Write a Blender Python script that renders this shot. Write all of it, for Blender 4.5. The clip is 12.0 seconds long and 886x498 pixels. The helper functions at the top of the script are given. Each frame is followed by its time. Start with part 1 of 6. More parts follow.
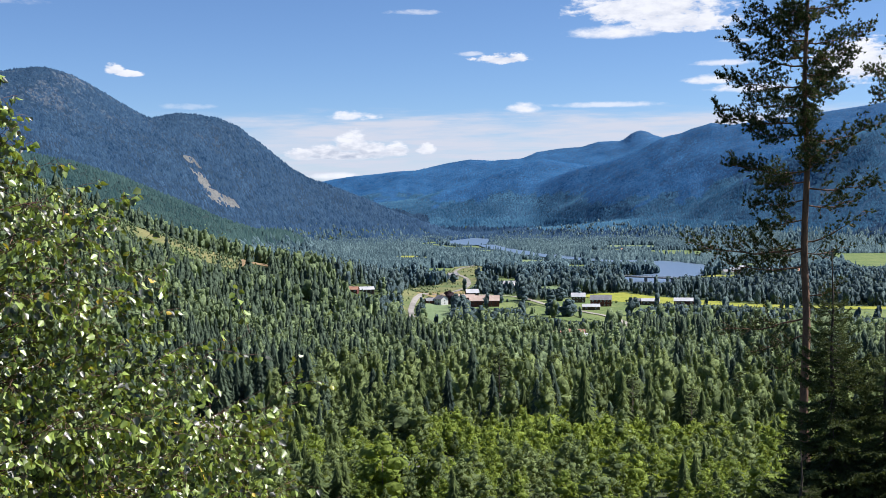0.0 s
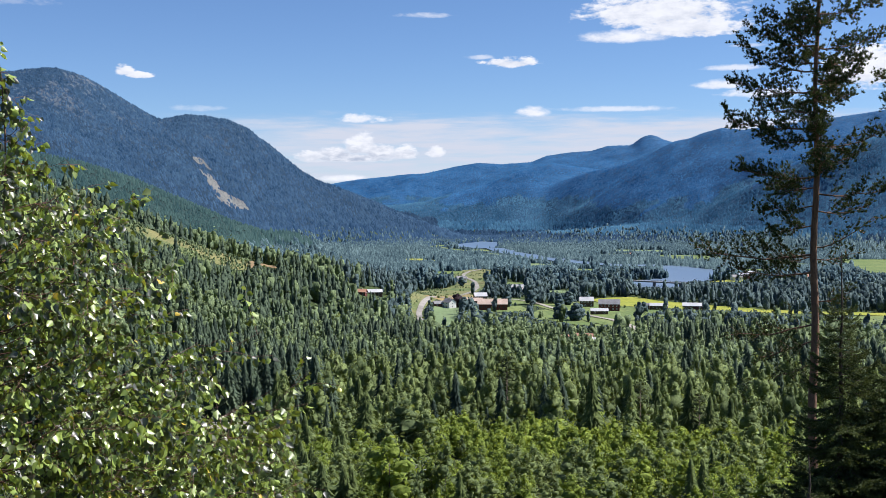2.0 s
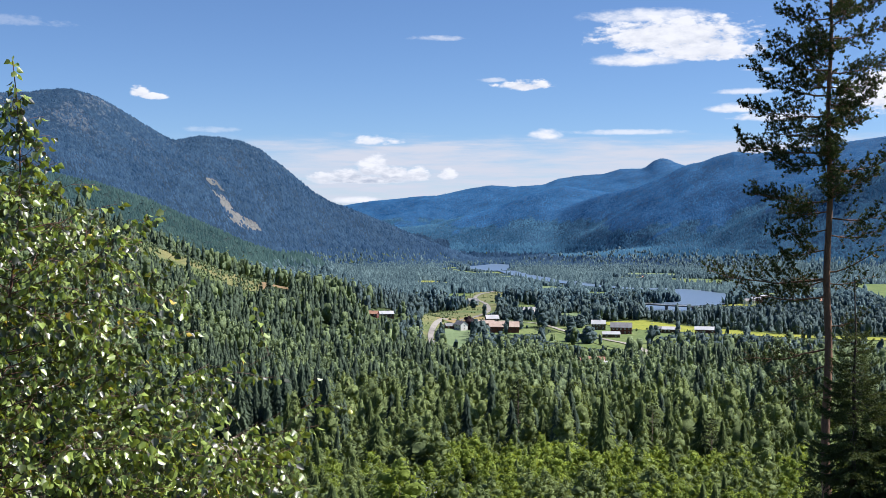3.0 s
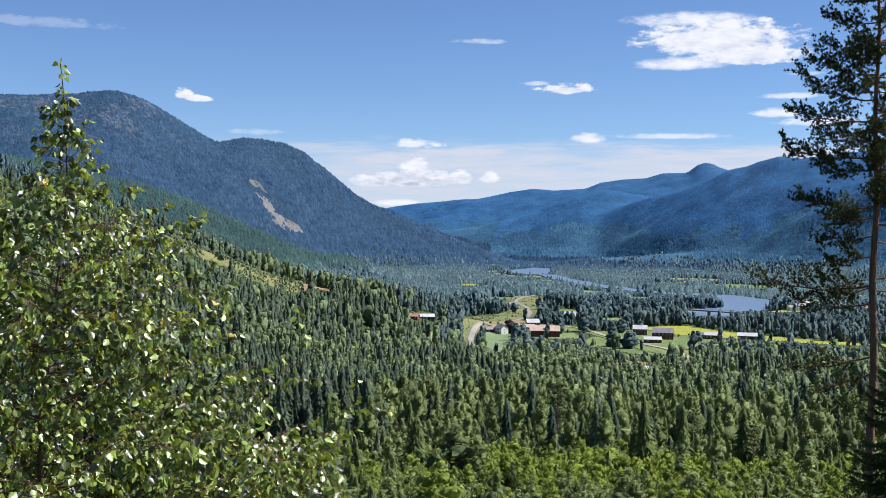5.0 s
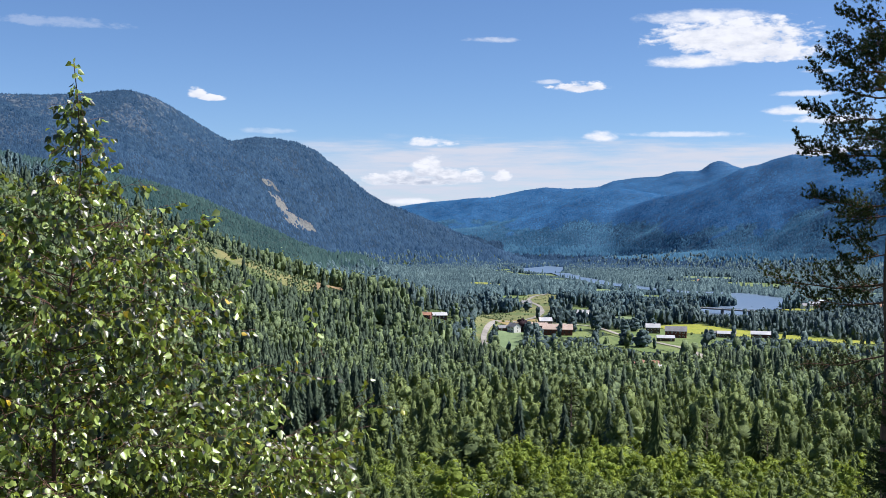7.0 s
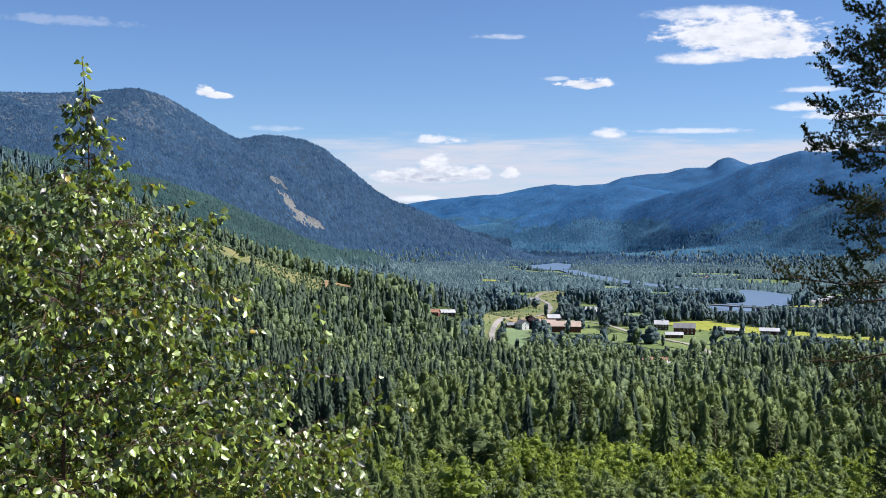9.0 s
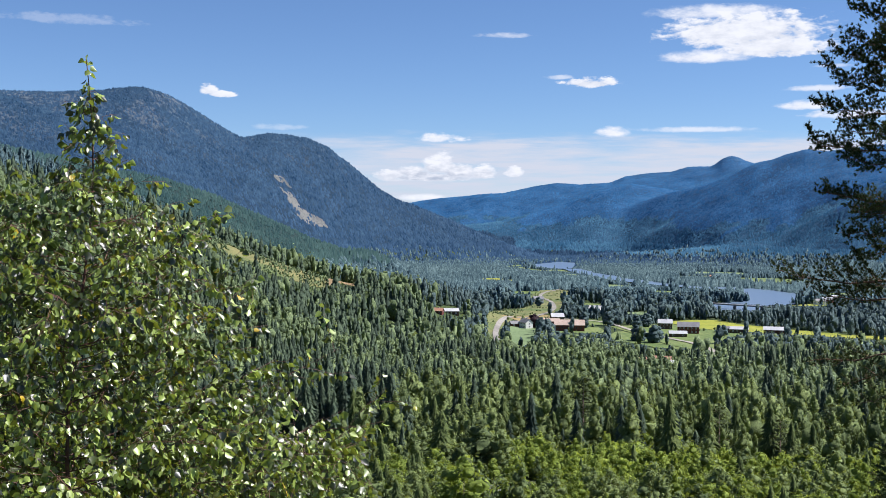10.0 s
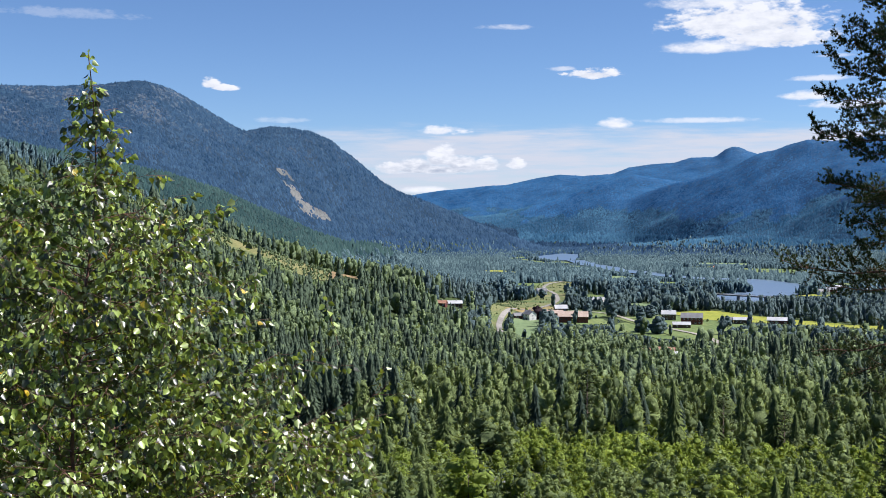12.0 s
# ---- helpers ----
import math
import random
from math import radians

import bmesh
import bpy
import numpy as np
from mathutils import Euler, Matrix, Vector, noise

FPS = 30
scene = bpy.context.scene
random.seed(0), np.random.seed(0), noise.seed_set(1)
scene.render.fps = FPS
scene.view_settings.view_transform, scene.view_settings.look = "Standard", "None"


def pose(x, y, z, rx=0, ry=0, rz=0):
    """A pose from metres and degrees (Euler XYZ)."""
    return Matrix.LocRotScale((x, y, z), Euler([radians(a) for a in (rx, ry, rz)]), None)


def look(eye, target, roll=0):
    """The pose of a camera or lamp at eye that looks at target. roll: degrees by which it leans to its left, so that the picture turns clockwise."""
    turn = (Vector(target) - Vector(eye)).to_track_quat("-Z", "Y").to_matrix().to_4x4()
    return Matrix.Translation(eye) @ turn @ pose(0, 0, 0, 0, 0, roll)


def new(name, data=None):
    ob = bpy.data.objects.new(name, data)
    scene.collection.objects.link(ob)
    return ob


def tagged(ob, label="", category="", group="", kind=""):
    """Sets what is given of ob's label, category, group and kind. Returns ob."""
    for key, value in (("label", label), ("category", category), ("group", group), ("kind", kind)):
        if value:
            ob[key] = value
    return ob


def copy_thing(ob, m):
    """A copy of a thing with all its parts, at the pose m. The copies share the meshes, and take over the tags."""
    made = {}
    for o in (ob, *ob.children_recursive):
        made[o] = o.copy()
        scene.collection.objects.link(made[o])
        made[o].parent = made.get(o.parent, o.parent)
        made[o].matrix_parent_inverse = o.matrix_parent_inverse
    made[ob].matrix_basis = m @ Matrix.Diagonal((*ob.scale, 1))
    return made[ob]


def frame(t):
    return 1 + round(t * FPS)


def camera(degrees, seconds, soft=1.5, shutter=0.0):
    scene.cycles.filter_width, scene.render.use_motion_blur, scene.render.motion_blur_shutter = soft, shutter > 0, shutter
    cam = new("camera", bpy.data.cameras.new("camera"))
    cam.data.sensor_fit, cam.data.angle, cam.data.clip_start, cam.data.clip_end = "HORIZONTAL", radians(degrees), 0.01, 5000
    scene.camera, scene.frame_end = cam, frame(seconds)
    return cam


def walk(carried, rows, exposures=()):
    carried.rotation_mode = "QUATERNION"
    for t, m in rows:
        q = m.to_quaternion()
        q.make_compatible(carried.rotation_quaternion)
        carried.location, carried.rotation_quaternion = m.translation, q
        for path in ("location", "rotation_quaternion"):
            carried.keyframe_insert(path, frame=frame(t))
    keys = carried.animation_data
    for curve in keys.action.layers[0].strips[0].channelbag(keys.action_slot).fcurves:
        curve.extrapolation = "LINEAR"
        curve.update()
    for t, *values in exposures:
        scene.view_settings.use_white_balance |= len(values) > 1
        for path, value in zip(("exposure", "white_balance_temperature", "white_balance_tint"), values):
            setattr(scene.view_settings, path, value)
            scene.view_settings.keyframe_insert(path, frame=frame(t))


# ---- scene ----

# ---------------------------------------------------------------- camera
EYE_Z = 100.0
cam = camera(41.5, 12.0, soft=0.6)
# seconds, eye x, y, z offset, heading (left positive), pitch, roll
PATH = [
    (0, 0.012, 0.0, 0.0, -3.185, -2.447, -0.593), (0.5, 0.012, 0.0, 0.0, -3.131, -2.233, -0.490),
    (1, 0.012, 0.0, 0.0, -3.031, -2.231, -0.432), (1.5, 0.012, 0.0, 0.0, -2.904, -2.235, -0.325),
    (2, 0.012, 0.0, 0.0, -2.769, -2.292, -0.190), (2.5, 0.012, 0.0, 0.0, -2.642, -2.145, -0.030),
    (2.7, 0.012, 0.0, 0.0, -2.530, -1.830, 0.030), (3, 0.012, 0.0, 0.0, -2.186, -1.208, 0.120),
    (3.2, 0.012, 0.0, 0.0, -1.830, -1.030, 0.190), (4, 0.012, 0.0, 0.0, -0.950, -0.960, 0.400),
    (4.8, 0.012, 0.0, 0.0, -0.270, -1.040, 0.535), (5, 0.012, 0.0, 0.0, -0.170, -1.064, 0.552),
    (5.5, 0.012, 0.0, 0.0, -0.006, -1.107, 0.554), (6, 0.012, 0.0, 0.0, 0.164, -1.116, 0.591),
    (6.5, 0.012, 0.0, 0.0, 0.322, -1.115, 0.578), (7, 0.012, 0.0, 0.0, 0.442, -1.138, 0.465),
    (8, 0.012, 0.0, 0.0, 0.660, -1.205, 0.400), (9, 0.012, 0.0, 0.0, 0.834, -1.277, 0.334),
    (9.5, 0.012, 0.0, 0.0, 0.902, -1.306, 0.363), (10, 0.012, 0.0, 0.0, 1.017, -1.345, 0.361),
    (10.5, 0.012, 0.0, 0.0, 1.076, -1.395, 0.354), (11, 0.012, 0.0, 0.0, 1.131, -1.504, 0.246),
    (11.5, 0.012, 0.0, 0.0, 1.163, -1.587, 0.172), (12, 0.012, 0.0, 0.0, 1.169, -1.721, 0.034),
]


def aim(ex, ey, ez, head, pit, rol):
    h, p = radians(head), radians(pit)
    eye = Vector((ex, ey, EYE_Z + ez))
    return look(eye, eye + Vector((-math.sin(h) * math.cos(p), math.cos(h) * math.cos(p), math.sin(p))) * 100, rol)


walk(cam, [(t, aim(*r)) for t, *r in PATH], exposures=[(0.0, 0.8, 6100, 15.5), (12.0, 0.8, 6100, 15.5)])

# ---------------------------------------------------------------- light
SUN_AZ, SUN_EL = 84.0, 50.0      # degrees clockwise from the valley's axis (+y), degrees up
sun = new("sun", bpy.data.lights.new("sun", "SUN"))
sun.data.energy, sun.data.angle, sun.data.color = 5.0, radians(0.53), (1.0, 0.95, 0.86)
sa, se = radians(SUN_AZ), radians(SUN_EL)
SUN_DIR = Vector((math.sin(sa) * math.cos(se), math.cos(sa) * math.cos(se), math.sin(se)))
sun.matrix_world = look(SUN_DIR * 300 + Vector((0, 0, 100)), (0, 0, 100))

world = bpy.data.worlds.new("sky")
scene.world = world
world.use_nodes = True
SKY_STRENGTH = 0.0615


class Nodes:
    """Short forms for node trees."""

    def __init__(self, tree):
        self.tree = tree
        tree.nodes.clear()

    def add(self, kind, **props):
        n = self.tree.nodes.new(kind)
        for k, v in props.items():
            setattr(n, k, v)
        return n

    def link(self, a, b):
        self.tree.links.new(a, b)

    def put(self, sock, v):
        if hasattr(v, "is_output"):
            self.link(v, sock)
        elif v is not None:
            sock.default_value = v

    def math(self, op, a, b=None, c=None, clamp=False):
        n = self.add("ShaderNodeMath", operation=op, use_clamp=clamp)
        for i, v in enumerate((a, b, c)):
            self.put(n.inputs[i], v)
        return n.outputs[0]

    def noise(self, vec, scale, detail=4.0, rough=0.55, dist=0.0):
        n = self.add("ShaderNodeTexNoise")
        self.put(n.inputs["Vector"], vec)
        n.inputs["Scale"].default_value, n.inputs["Detail"].default_value = scale, detail
        n.inputs["Roughness"].default_value, n.inputs["Distortion"].default_value = rough, dist
        return n.outputs["Fac"]

    def ramp(self, fac, lo, hi):
        n = self.add("ShaderNodeMapRange", interpolation_type="SMOOTHSTEP")
        self.put(n.inputs["Value"], fac)
        n.inputs["From Min"].default_value, n.inputs["From Max"].default_value = lo, hi
        return n.outputs["Result"]

    def mix(self, fac, a, b):
        n = self.add("ShaderNodeMix", data_type="RGBA")
        self.put(n.inputs[0], fac)
        for s, v in ((n.inputs[6], a), (n.inputs[7], b)):
            self.put(s, (*v, 1) if isinstance(v, tuple) and len(v) == 3 else v)
        return n.outputs[2]


def build_sky():
    n = Nodes(world.node_tree)
    sky = n.add("ShaderNodeTexSky", sky_type="NISHITA", sun_disc=False)
    sky.sun_elevation, sky.sun_rotation = se, sa
    sky.altitude, sky.air_density, sky.dust_density, sky.ozone_density = 600, 0.8, 0.05, 4.0
    tc = n.add("ShaderNodeTexCoord")
    xyz = n.add("ShaderNodeSeparateXYZ")
    n.link(tc.outputs["Generated"], xyz.inputs[0])
    x, y, z = xyz.outputs
    deg = 180 / math.pi
    u = n.math("MULTIPLY", n.math("ARCTAN2", x, y), deg)
    v = n.math("MULTIPLY", n.math("ARCSINE", z), deg)
    flat = n.add("ShaderNodeCombineXYZ")
    n.put(flat.inputs[0], n.math("MULTIPLY", u, 0.55))
    n.put(flat.inputs[1], n.math("MULTIPLY", v, 1.3))
    puff = n.math("SUBTRACT", n.noise(flat.outputs[0], 1.5, 7, 0.6), 0.5)
    fine = n.math("SUBTRACT", n.noise(flat.outputs[0], 4.0, 5, 0.6), 0.5)
    streak = n.add("ShaderNodeCombineXYZ")
    n.put(streak.inputs[0], n.math("MULTIPLY", u, 0.16))
    n.put(streak.inputs[1], n.math("MULTIPLY", v, 1.5))
    wisp = n.math("SUBTRACT", n.noise(streak.outputs[0], 1.4, 6, 0.6), 0.5)
    # heading, height, half width, half height (degrees), ragged, density, grey below
    clouds = [
        (13.3, 9.0, 4.0, 1.1, 0.9, 1.0, 0.30), (11.6, 7.85, 2.2, 0.36, 0.8, 1.0, 0.15), (14.6, 8.2, 2.9, 0.62, 0.9, 1.0, 0.25), (12.0, 9.9, 3.0, 0.4, 0.9, 0.9, 0.1),
        (6.1, 6.74, 1.5, 0.30, 1.3, 1.0, 0.3), (4.6, 7.0, 0.7, 0.14, 1.2, 0.6, 0.0),
        (1.9, 9.0, 1.3, 0.16, 1.2, 0.5, 0.0), (-12.35, 6.2, 0.50, 0.34, 1.0, 1.0, 0.2), (-11.75, 6.02, 0.75, 0.20, 1.0, 1.0, 0.2),
        (16.6, 6.28, 1.4, 0.17, 0.9, 0.75, 0.0), (16.0, 5.5, 1.1, 0.26, 1.0, 0.9, 0.1), (18.0, 5.05, 1.9, 0.26, 1.2, 0.85, 0.1),
        (23.0, 6.0, 2.3, 1.25, 1.2, 1.0, 0.25), (-1.25, 2.72, 0.95, 0.72, 0.9, 1.0, 0.5), (-2.4, 2.38, 0.9, 0.42, 1.0, 1.0, 0.6), (-0.35, 2.45, 1.0, 0.52, 0.9, 1.0, 0.6), (-3.6, 2.2, 1.1, 0.36, 1.1, 0.95, 0.4), (-1.6, 2.15, 2.4, 0.26, 0.8, 0.9, 0.8),
        (0.9, 2.38, 0.70, 0.42, 1.1, 1.0, 0.45), (2.4, 2.4, 0.50, 0.34, 1.0, 1.0, 0.35), (-1.1, 4.05, 1.1, 0.26, 1.4, 0.95, 0.1),
        (7.2, 4.35, 0.8, 0.30, 1.0, 1.0, 0.1), (-2.1, 1.15, 1.2, 0.20, 0.8, 1.0, 0.0), (11.0, 4.45, 2.8, 0.16, 0.9, 0.7, 0.0),
        (-19.0, 9.2, 3.2, 0.28, 1.6, 0.22, 0.0), (-9.0, 4.5, 1.2, 0.18, 1.4, 0.3, 0.0), (17.3, 7.3, 0.9, 0.1, 1.0, 0.45, 0.0),
    ]
    alpha, grey = None, None
    for cu, cv, cw, ch, rag, dens, low in clouds:
        du = n.math("DIVIDE", n.math("SUBTRACT", u, cu), cw)
        dv = n.math("DIVIDE", n.math("SUBTRACT", v, cv), ch)
        low_dv = n.math("MULTIPLY", n.math("MINIMUM", dv, 0.0), 1.0)
        d = n.math("ADD", n.math("MULTIPLY", du, du), n.math("ADD", n.math("MULTIPLY", dv, dv), n.math("MULTIPLY", low_dv, low_dv)))
        body = n.math("ADD", n.math("SUBTRACT", 1.0, d), n.math("ADD", n.math("MULTIPLY", puff, rag * 3.0), n.math("MULTIPLY", fine, rag * 1.2)))
        a = n.math("MULTIPLY", n.ramp(body, -0.05, 0.65) if low > 0.15 else n.ramp(body, -0.45, 1.15), dens)
        g = n.math("MULTIPLY", a, n.math("MULTIPLY", n.ramp(n.math("ADD", dv, n.math("MULTIPLY", puff, 7.0)), 0.9, -1.1), low * 1.3))
        alpha = a if alpha is None else n.math("MAXIMUM", alpha, a)
        grey = g if grey is None else n.math("MAXIMUM", grey, g)
    # thin veil low over the far hills
    top = n.math("ADD", 4.25, n.math("MULTIPLY", wisp, 1.2))
    veil = n.math("MULTIPLY", n.ramp(n.math("SUBTRACT", top, v), -0.15, 0.75), n.ramp(v, -6.0, 2.2))
    veil = n.math("MULTIPLY", veil, n.math("MULTIPLY", n.ramp(u, -13.0, -2.0), n.math("ADD", 0.82, n.math("MULTIPLY", wisp, 2.3))), clamp=True)
    white = n.mix(grey, (0.54, 0.55, 0.55), (0.25, 0.285, 0.34))
    base = n.add("ShaderNodeVectorMath", operation="SCALE")
    n.link(sky.outputs[0], base.inputs[0])
    base.inputs["Scale"].default_value = SKY_STRENGTH
    tint = n.add("ShaderNodeVectorMath", operation="MULTIPLY")
    n.link(base.outputs[0], tint.inputs[0])
    tint.inputs[1].default_value = (0.90, 1.0, 1.08)
    c = n.mix(veil, tint.outputs[0], (0.385, 0.41, 0.445))
    c = n.mix(alpha, c, white)
    bg = n.add("ShaderNodeBackground")
    n.link(c, bg.inputs[0])
    out = n.add("ShaderNodeOutputWorld")
    n.link(bg.outputs[0], out.inputs[0])


build_sky()


# ---------------------------------------------------------------- materials
def material(name):
    m = bpy.data.materials.new(name)
    m.use_nodes = True
    return m, Nodes(m.node_tree)


def finish(n, shader):
    out = n.add("ShaderNodeOutputMaterial")
    n.link(shader, out.inputs[0])


def foliage(name, dark, light, stand=0.03, tree=0.14, through_light=0.35, rough=0.75, tip=None, gloss=0.12, island=0.14, own=0.0, clump=0.0, relief=0.0):
    """Leaves or needles: stands, single trees (own) and single sprays differ in colour; clump (per metre) paints shaded
    gaps between leaves dark.
    """
    m, n = material(name)
    geo = n.add("ShaderNodeNewGeometry")
    pos = geo.outputs["Position"]
    a = n.ramp(n.noise(pos, stand, 2), 0.3, 0.7)
    b = n.ramp(n.noise(pos, tree, 2), 0.3, 0.7)
    rest = 1.0 - island - own
    f = n.math("ADD", n.math("MULTIPLY", a, rest * 0.5), n.math("ADD", n.math("MULTIPLY", b, rest * 0.5), n.math("MULTIPLY", geo.outputs["Random Per Island"], island)))
    if own:
        at = n.add("ShaderNodeAttribute", attribute_name="tint")
        f = n.math("ADD", f, n.math("MULTIPLY", at.outputs["Fac"], own))
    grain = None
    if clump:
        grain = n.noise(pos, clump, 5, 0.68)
        # noise darkens the leaf colour where gaps between clumps would lie in shade
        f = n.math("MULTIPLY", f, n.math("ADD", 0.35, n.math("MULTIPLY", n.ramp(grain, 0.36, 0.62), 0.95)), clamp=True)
    # birch: tones pushed to near-black and bright, imitating shaded and sunlit leaves
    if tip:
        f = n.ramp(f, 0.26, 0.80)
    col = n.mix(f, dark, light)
    if tip:
        col = n.mix(n.ramp(geo.outputs["Random Per Island"], 0.982, 0.992), col, tip)
    p = n.add("ShaderNodeBsdfPrincipled")
    n.link(col, p.inputs["Base Color"])
    p.inputs["Roughness"].default_value = rough
    p.inputs["Specular IOR Level"].default_value = gloss
    if tip:
        p.inputs["IOR"].default_value = 1.62      # waxy leaf skin
    tr = n.add("ShaderNodeBsdfTranslucent")
    warm = n.mix(0.35, col, tuple(min(1, c * k) for c, k in zip(light, (1.9, 1.7, 0.5))))
    n.link(warm, tr.inputs[0])
    if relief:
        bp = n.add("ShaderNodeBump")
        bp.inputs["Strength"].default_value, bp.inputs["Distance"].default_value = 1.0, relief
        n.link(grain, bp.inputs["Height"])
        n.link(bp.outputs[0], p.inputs["Normal"])
    mx = n.add("ShaderNodeMixShader")
    mx.inputs[0].default_value = through_light
    n.link(p.outputs[0], mx.inputs[1])
    n.link(tr.outputs[0], mx.inputs[2])
    finish(n, mx.outputs[0])
    return m


def surface(name, a, b, scale, c=None, scale2=None, rough=0.8, metal=0.0, bump=0.0, stretch=None, spec=0.4):
    """A solid surface with variation at two scales and fine relief."""
    m, n = material(name)
    tc = n.add("ShaderNodeTexCoord")
    vec = tc.outputs["Object"]
    if stretch:
        mp = n.add("ShaderNodeMapping")
        mp.inputs["Scale"].default_value = stretch
        n.link(vec, mp.inputs[0])
        vec = mp.outputs[0]
    f1 = n.noise(vec, scale, 5)
    f2 = n.noise(vec, scale2 or scale * 9, 4)
    col = n.mix(n.ramp(f1, 0.3, 0.7), a, b)
    col = n.mix(n.math("MULTIPLY", n.ramp(f2, 0.45, 0.75), 0.6), col, c or tuple(v * 0.6 for v in a))
    p = n.add("ShaderNodeBsdfPrincipled")
    n.link(col, p.inputs["Base Color"])
    p.inputs["Roughness"].default_value, p.inputs["Metallic"].default_value = rough, metal
    p.inputs["Specular IOR Level"].default_value = spec
    if bump:
        bp = n.add("ShaderNodeBump")
        bp.inputs["Strength"].default_value, bp.inputs["Distance"].default_value = 0.6, bump
        n.link(f2, bp.inputs["Height"])
        n.link(bp.outputs[0], p.inputs["Normal"])
    finish(n, p.outputs[0])
    return m


def ground_material():
    """Forest floor with moss, and grass on the slope under the lookout, darkened as painted shade between bushes."""
    m, n = material("forest_floor")
    geo = n.add("ShaderNodeNewGeometry")
    pos = geo.outputs["Position"]
    sep = n.add("ShaderNodeSeparateXYZ")
    n.link(pos, sep.inputs[0])
    big = n.noise(pos, 0.012, 5, 0.6)
    mid = n.noise(pos, 0.11, 6, 0.65)
    fine = n.noise(pos, 0.9, 4, 0.6)
    moss = n.mix(n.ramp(mid, 0.35, 0.65), (0.020, 0.034, 0.012), (0.055, 0.085, 0.022))
    moss = n.mix(n.math("MULTIPLY", n.ramp(big, 0.4, 0.7), 0.5), moss, (0.035, 0.055, 0.018))
    moss = n.mix(n.math("MULTIPLY", n.ramp(fine, 0.5, 0.75), 0.4), moss, (0.11, 0.10, 0.04))
    # slope grass, its colour darkened to stand in for shade between bushes
    meadow = n.mix(n.ramp(fine, 0.35, 0.65), (0.020, 0.032, 0.012), (0.062, 0.070, 0.026))
    moss = n.mix(n.math("MULTIPLY", n.ramp(sep.outputs[2], 40.0, 52.0), n.ramp(sep.outputs[1], 330.0, 250.0)), moss, meadow)
    col = moss
    p = n.add("ShaderNodeBsdfPrincipled")
    n.link(col, p.inputs["Base Color"])
    p.inputs["Roughness"].default_value = 0.9
    p.inputs["Specular IOR Level"].default_value = 0.2
    bp = n.add("ShaderNodeBump")
    bp.inputs["Strength"].default_value, bp.inputs["Distance"].default_value = 0.8, 1.2
    n.link(mid, bp.inputs["Height"])
    n.link(bp.outputs[0], p.inputs["Normal"])
    finish(n, p.outputs[0])
    return m


def mountain_material(name, a, b, rock, low, high):
    """Heath and forest floor of a mountain side, its colours tinted blue for distance haze; granite breaks through high
    up.
    """
    m, n = material(name)
    geo = n.add("ShaderNodeNewGeometry")
    pos = geo.outputs["Position"]
    sep = n.add("ShaderNodeSeparateXYZ")
    n.link(pos, sep.inputs[0])
    big = n.noise(pos, 0.012, 5, 0.6)
    mid = n.noise(pos, 0.08, 6, 0.7)
    col = n.mix(n.ramp(mid, 0.35, 0.65), a, b)
    col = n.mix(n.math("MULTIPLY", n.ramp(big, 0.4, 0.65), 0.55), col, tuple(v * 0.6 for v in a))
    bare = n.math("MULTIPLY", n.ramp(sep.outputs[2], low, high), n.ramp(n.math("ADD", n.math("MULTIPLY", mid, 0.6), n.math("MULTIPLY", big, 0.5)), 0.54, 0.66))
    col = n.mix(n.math("MULTIPLY", bare, 0.85), col, rock)
    p = n.add("ShaderNodeBsdfPrincipled")
    n.link(col, p.inputs["Base Color"])
    p.inputs["Roughness"].default_value = 0.9
    p.inputs["Specular IOR Level"].default_value = 0.2
    bp = n.add("ShaderNodeBump")
    bp.inputs["Strength"].default_value, bp.inputs["Distance"].default_value = 0.8, 2.0
    n.link(mid, bp.inputs["Height"])
    n.link(bp.outputs[0], p.inputs["Normal"])
    finish(n, p.outputs[0])
    return m


def field_material(name, a, b, rows=0.0):
    m, n = material(name)
    geo = n.add("ShaderNodeNewGeometry")
    pos = geo.outputs["Position"]
    col = n.mix(n.ramp(n.noise(pos, 0.018, 4), 0.3, 0.7), a, b)
    mp = n.add("ShaderNodeMapping")
    mp.inputs["Rotation"].default_value = (0, 0, rows)
    mp.inputs["Scale"].default_value = (0.28, 0.012, 1)
    n.link(pos, mp.inputs[0])
    col = n.mix(n.math("MULTIPLY", n.ramp(n.noise(mp.outputs[0], 1.0, 3), 0.4, 0.7), 0.45), col, tuple(v * 0.72 for v in a))
    col = n.mix(n.math("MULTIPLY", n.ramp(n.noise(pos, 0.35, 5, 0.65), 0.42, 0.68), 0.5), col, tuple(v * 1.2 for v in b))
    col = n.mix(n.math("MULTIPLY", n.ramp(n.noise(pos, 0.12, 5, 0.7), 0.5, 0.66), 0.55), col, tuple(v * 0.62 for v in a))
    p = n.add("ShaderNodeBsdfPrincipled")
    n.link(col, p.inputs["Base Color"])
    p.inputs["Roughness"].default_value = 0.85
    p.inputs["Specular IOR Level"].default_value = 0.2
    finish(n, p.outputs[0])
    return m


def water_material():
    m, n = material("river_water")
    geo = n.add("ShaderNodeNewGeometry")
    p = n.add("ShaderNodeBsdfPrincipled")
    p.inputs["Base Color"].default_value = (0.12, 0.175, 0.25, 1)
    p.inputs["Roughness"].default_value = 0.32
    p.inputs["IOR"].default_value = 1.33
    bp = n.add("ShaderNodeBump")
    bp.inputs["Strength"].default_value, bp.inputs["Distance"].default_value = 0.35, 0.25
    n.link(n.noise(geo.outputs["Position"], 0.5, 4), bp.inputs["Height"])
    n.link(bp.outputs[0], p.inputs["Normal"])
    finish(n, p.outputs[0])
    return m


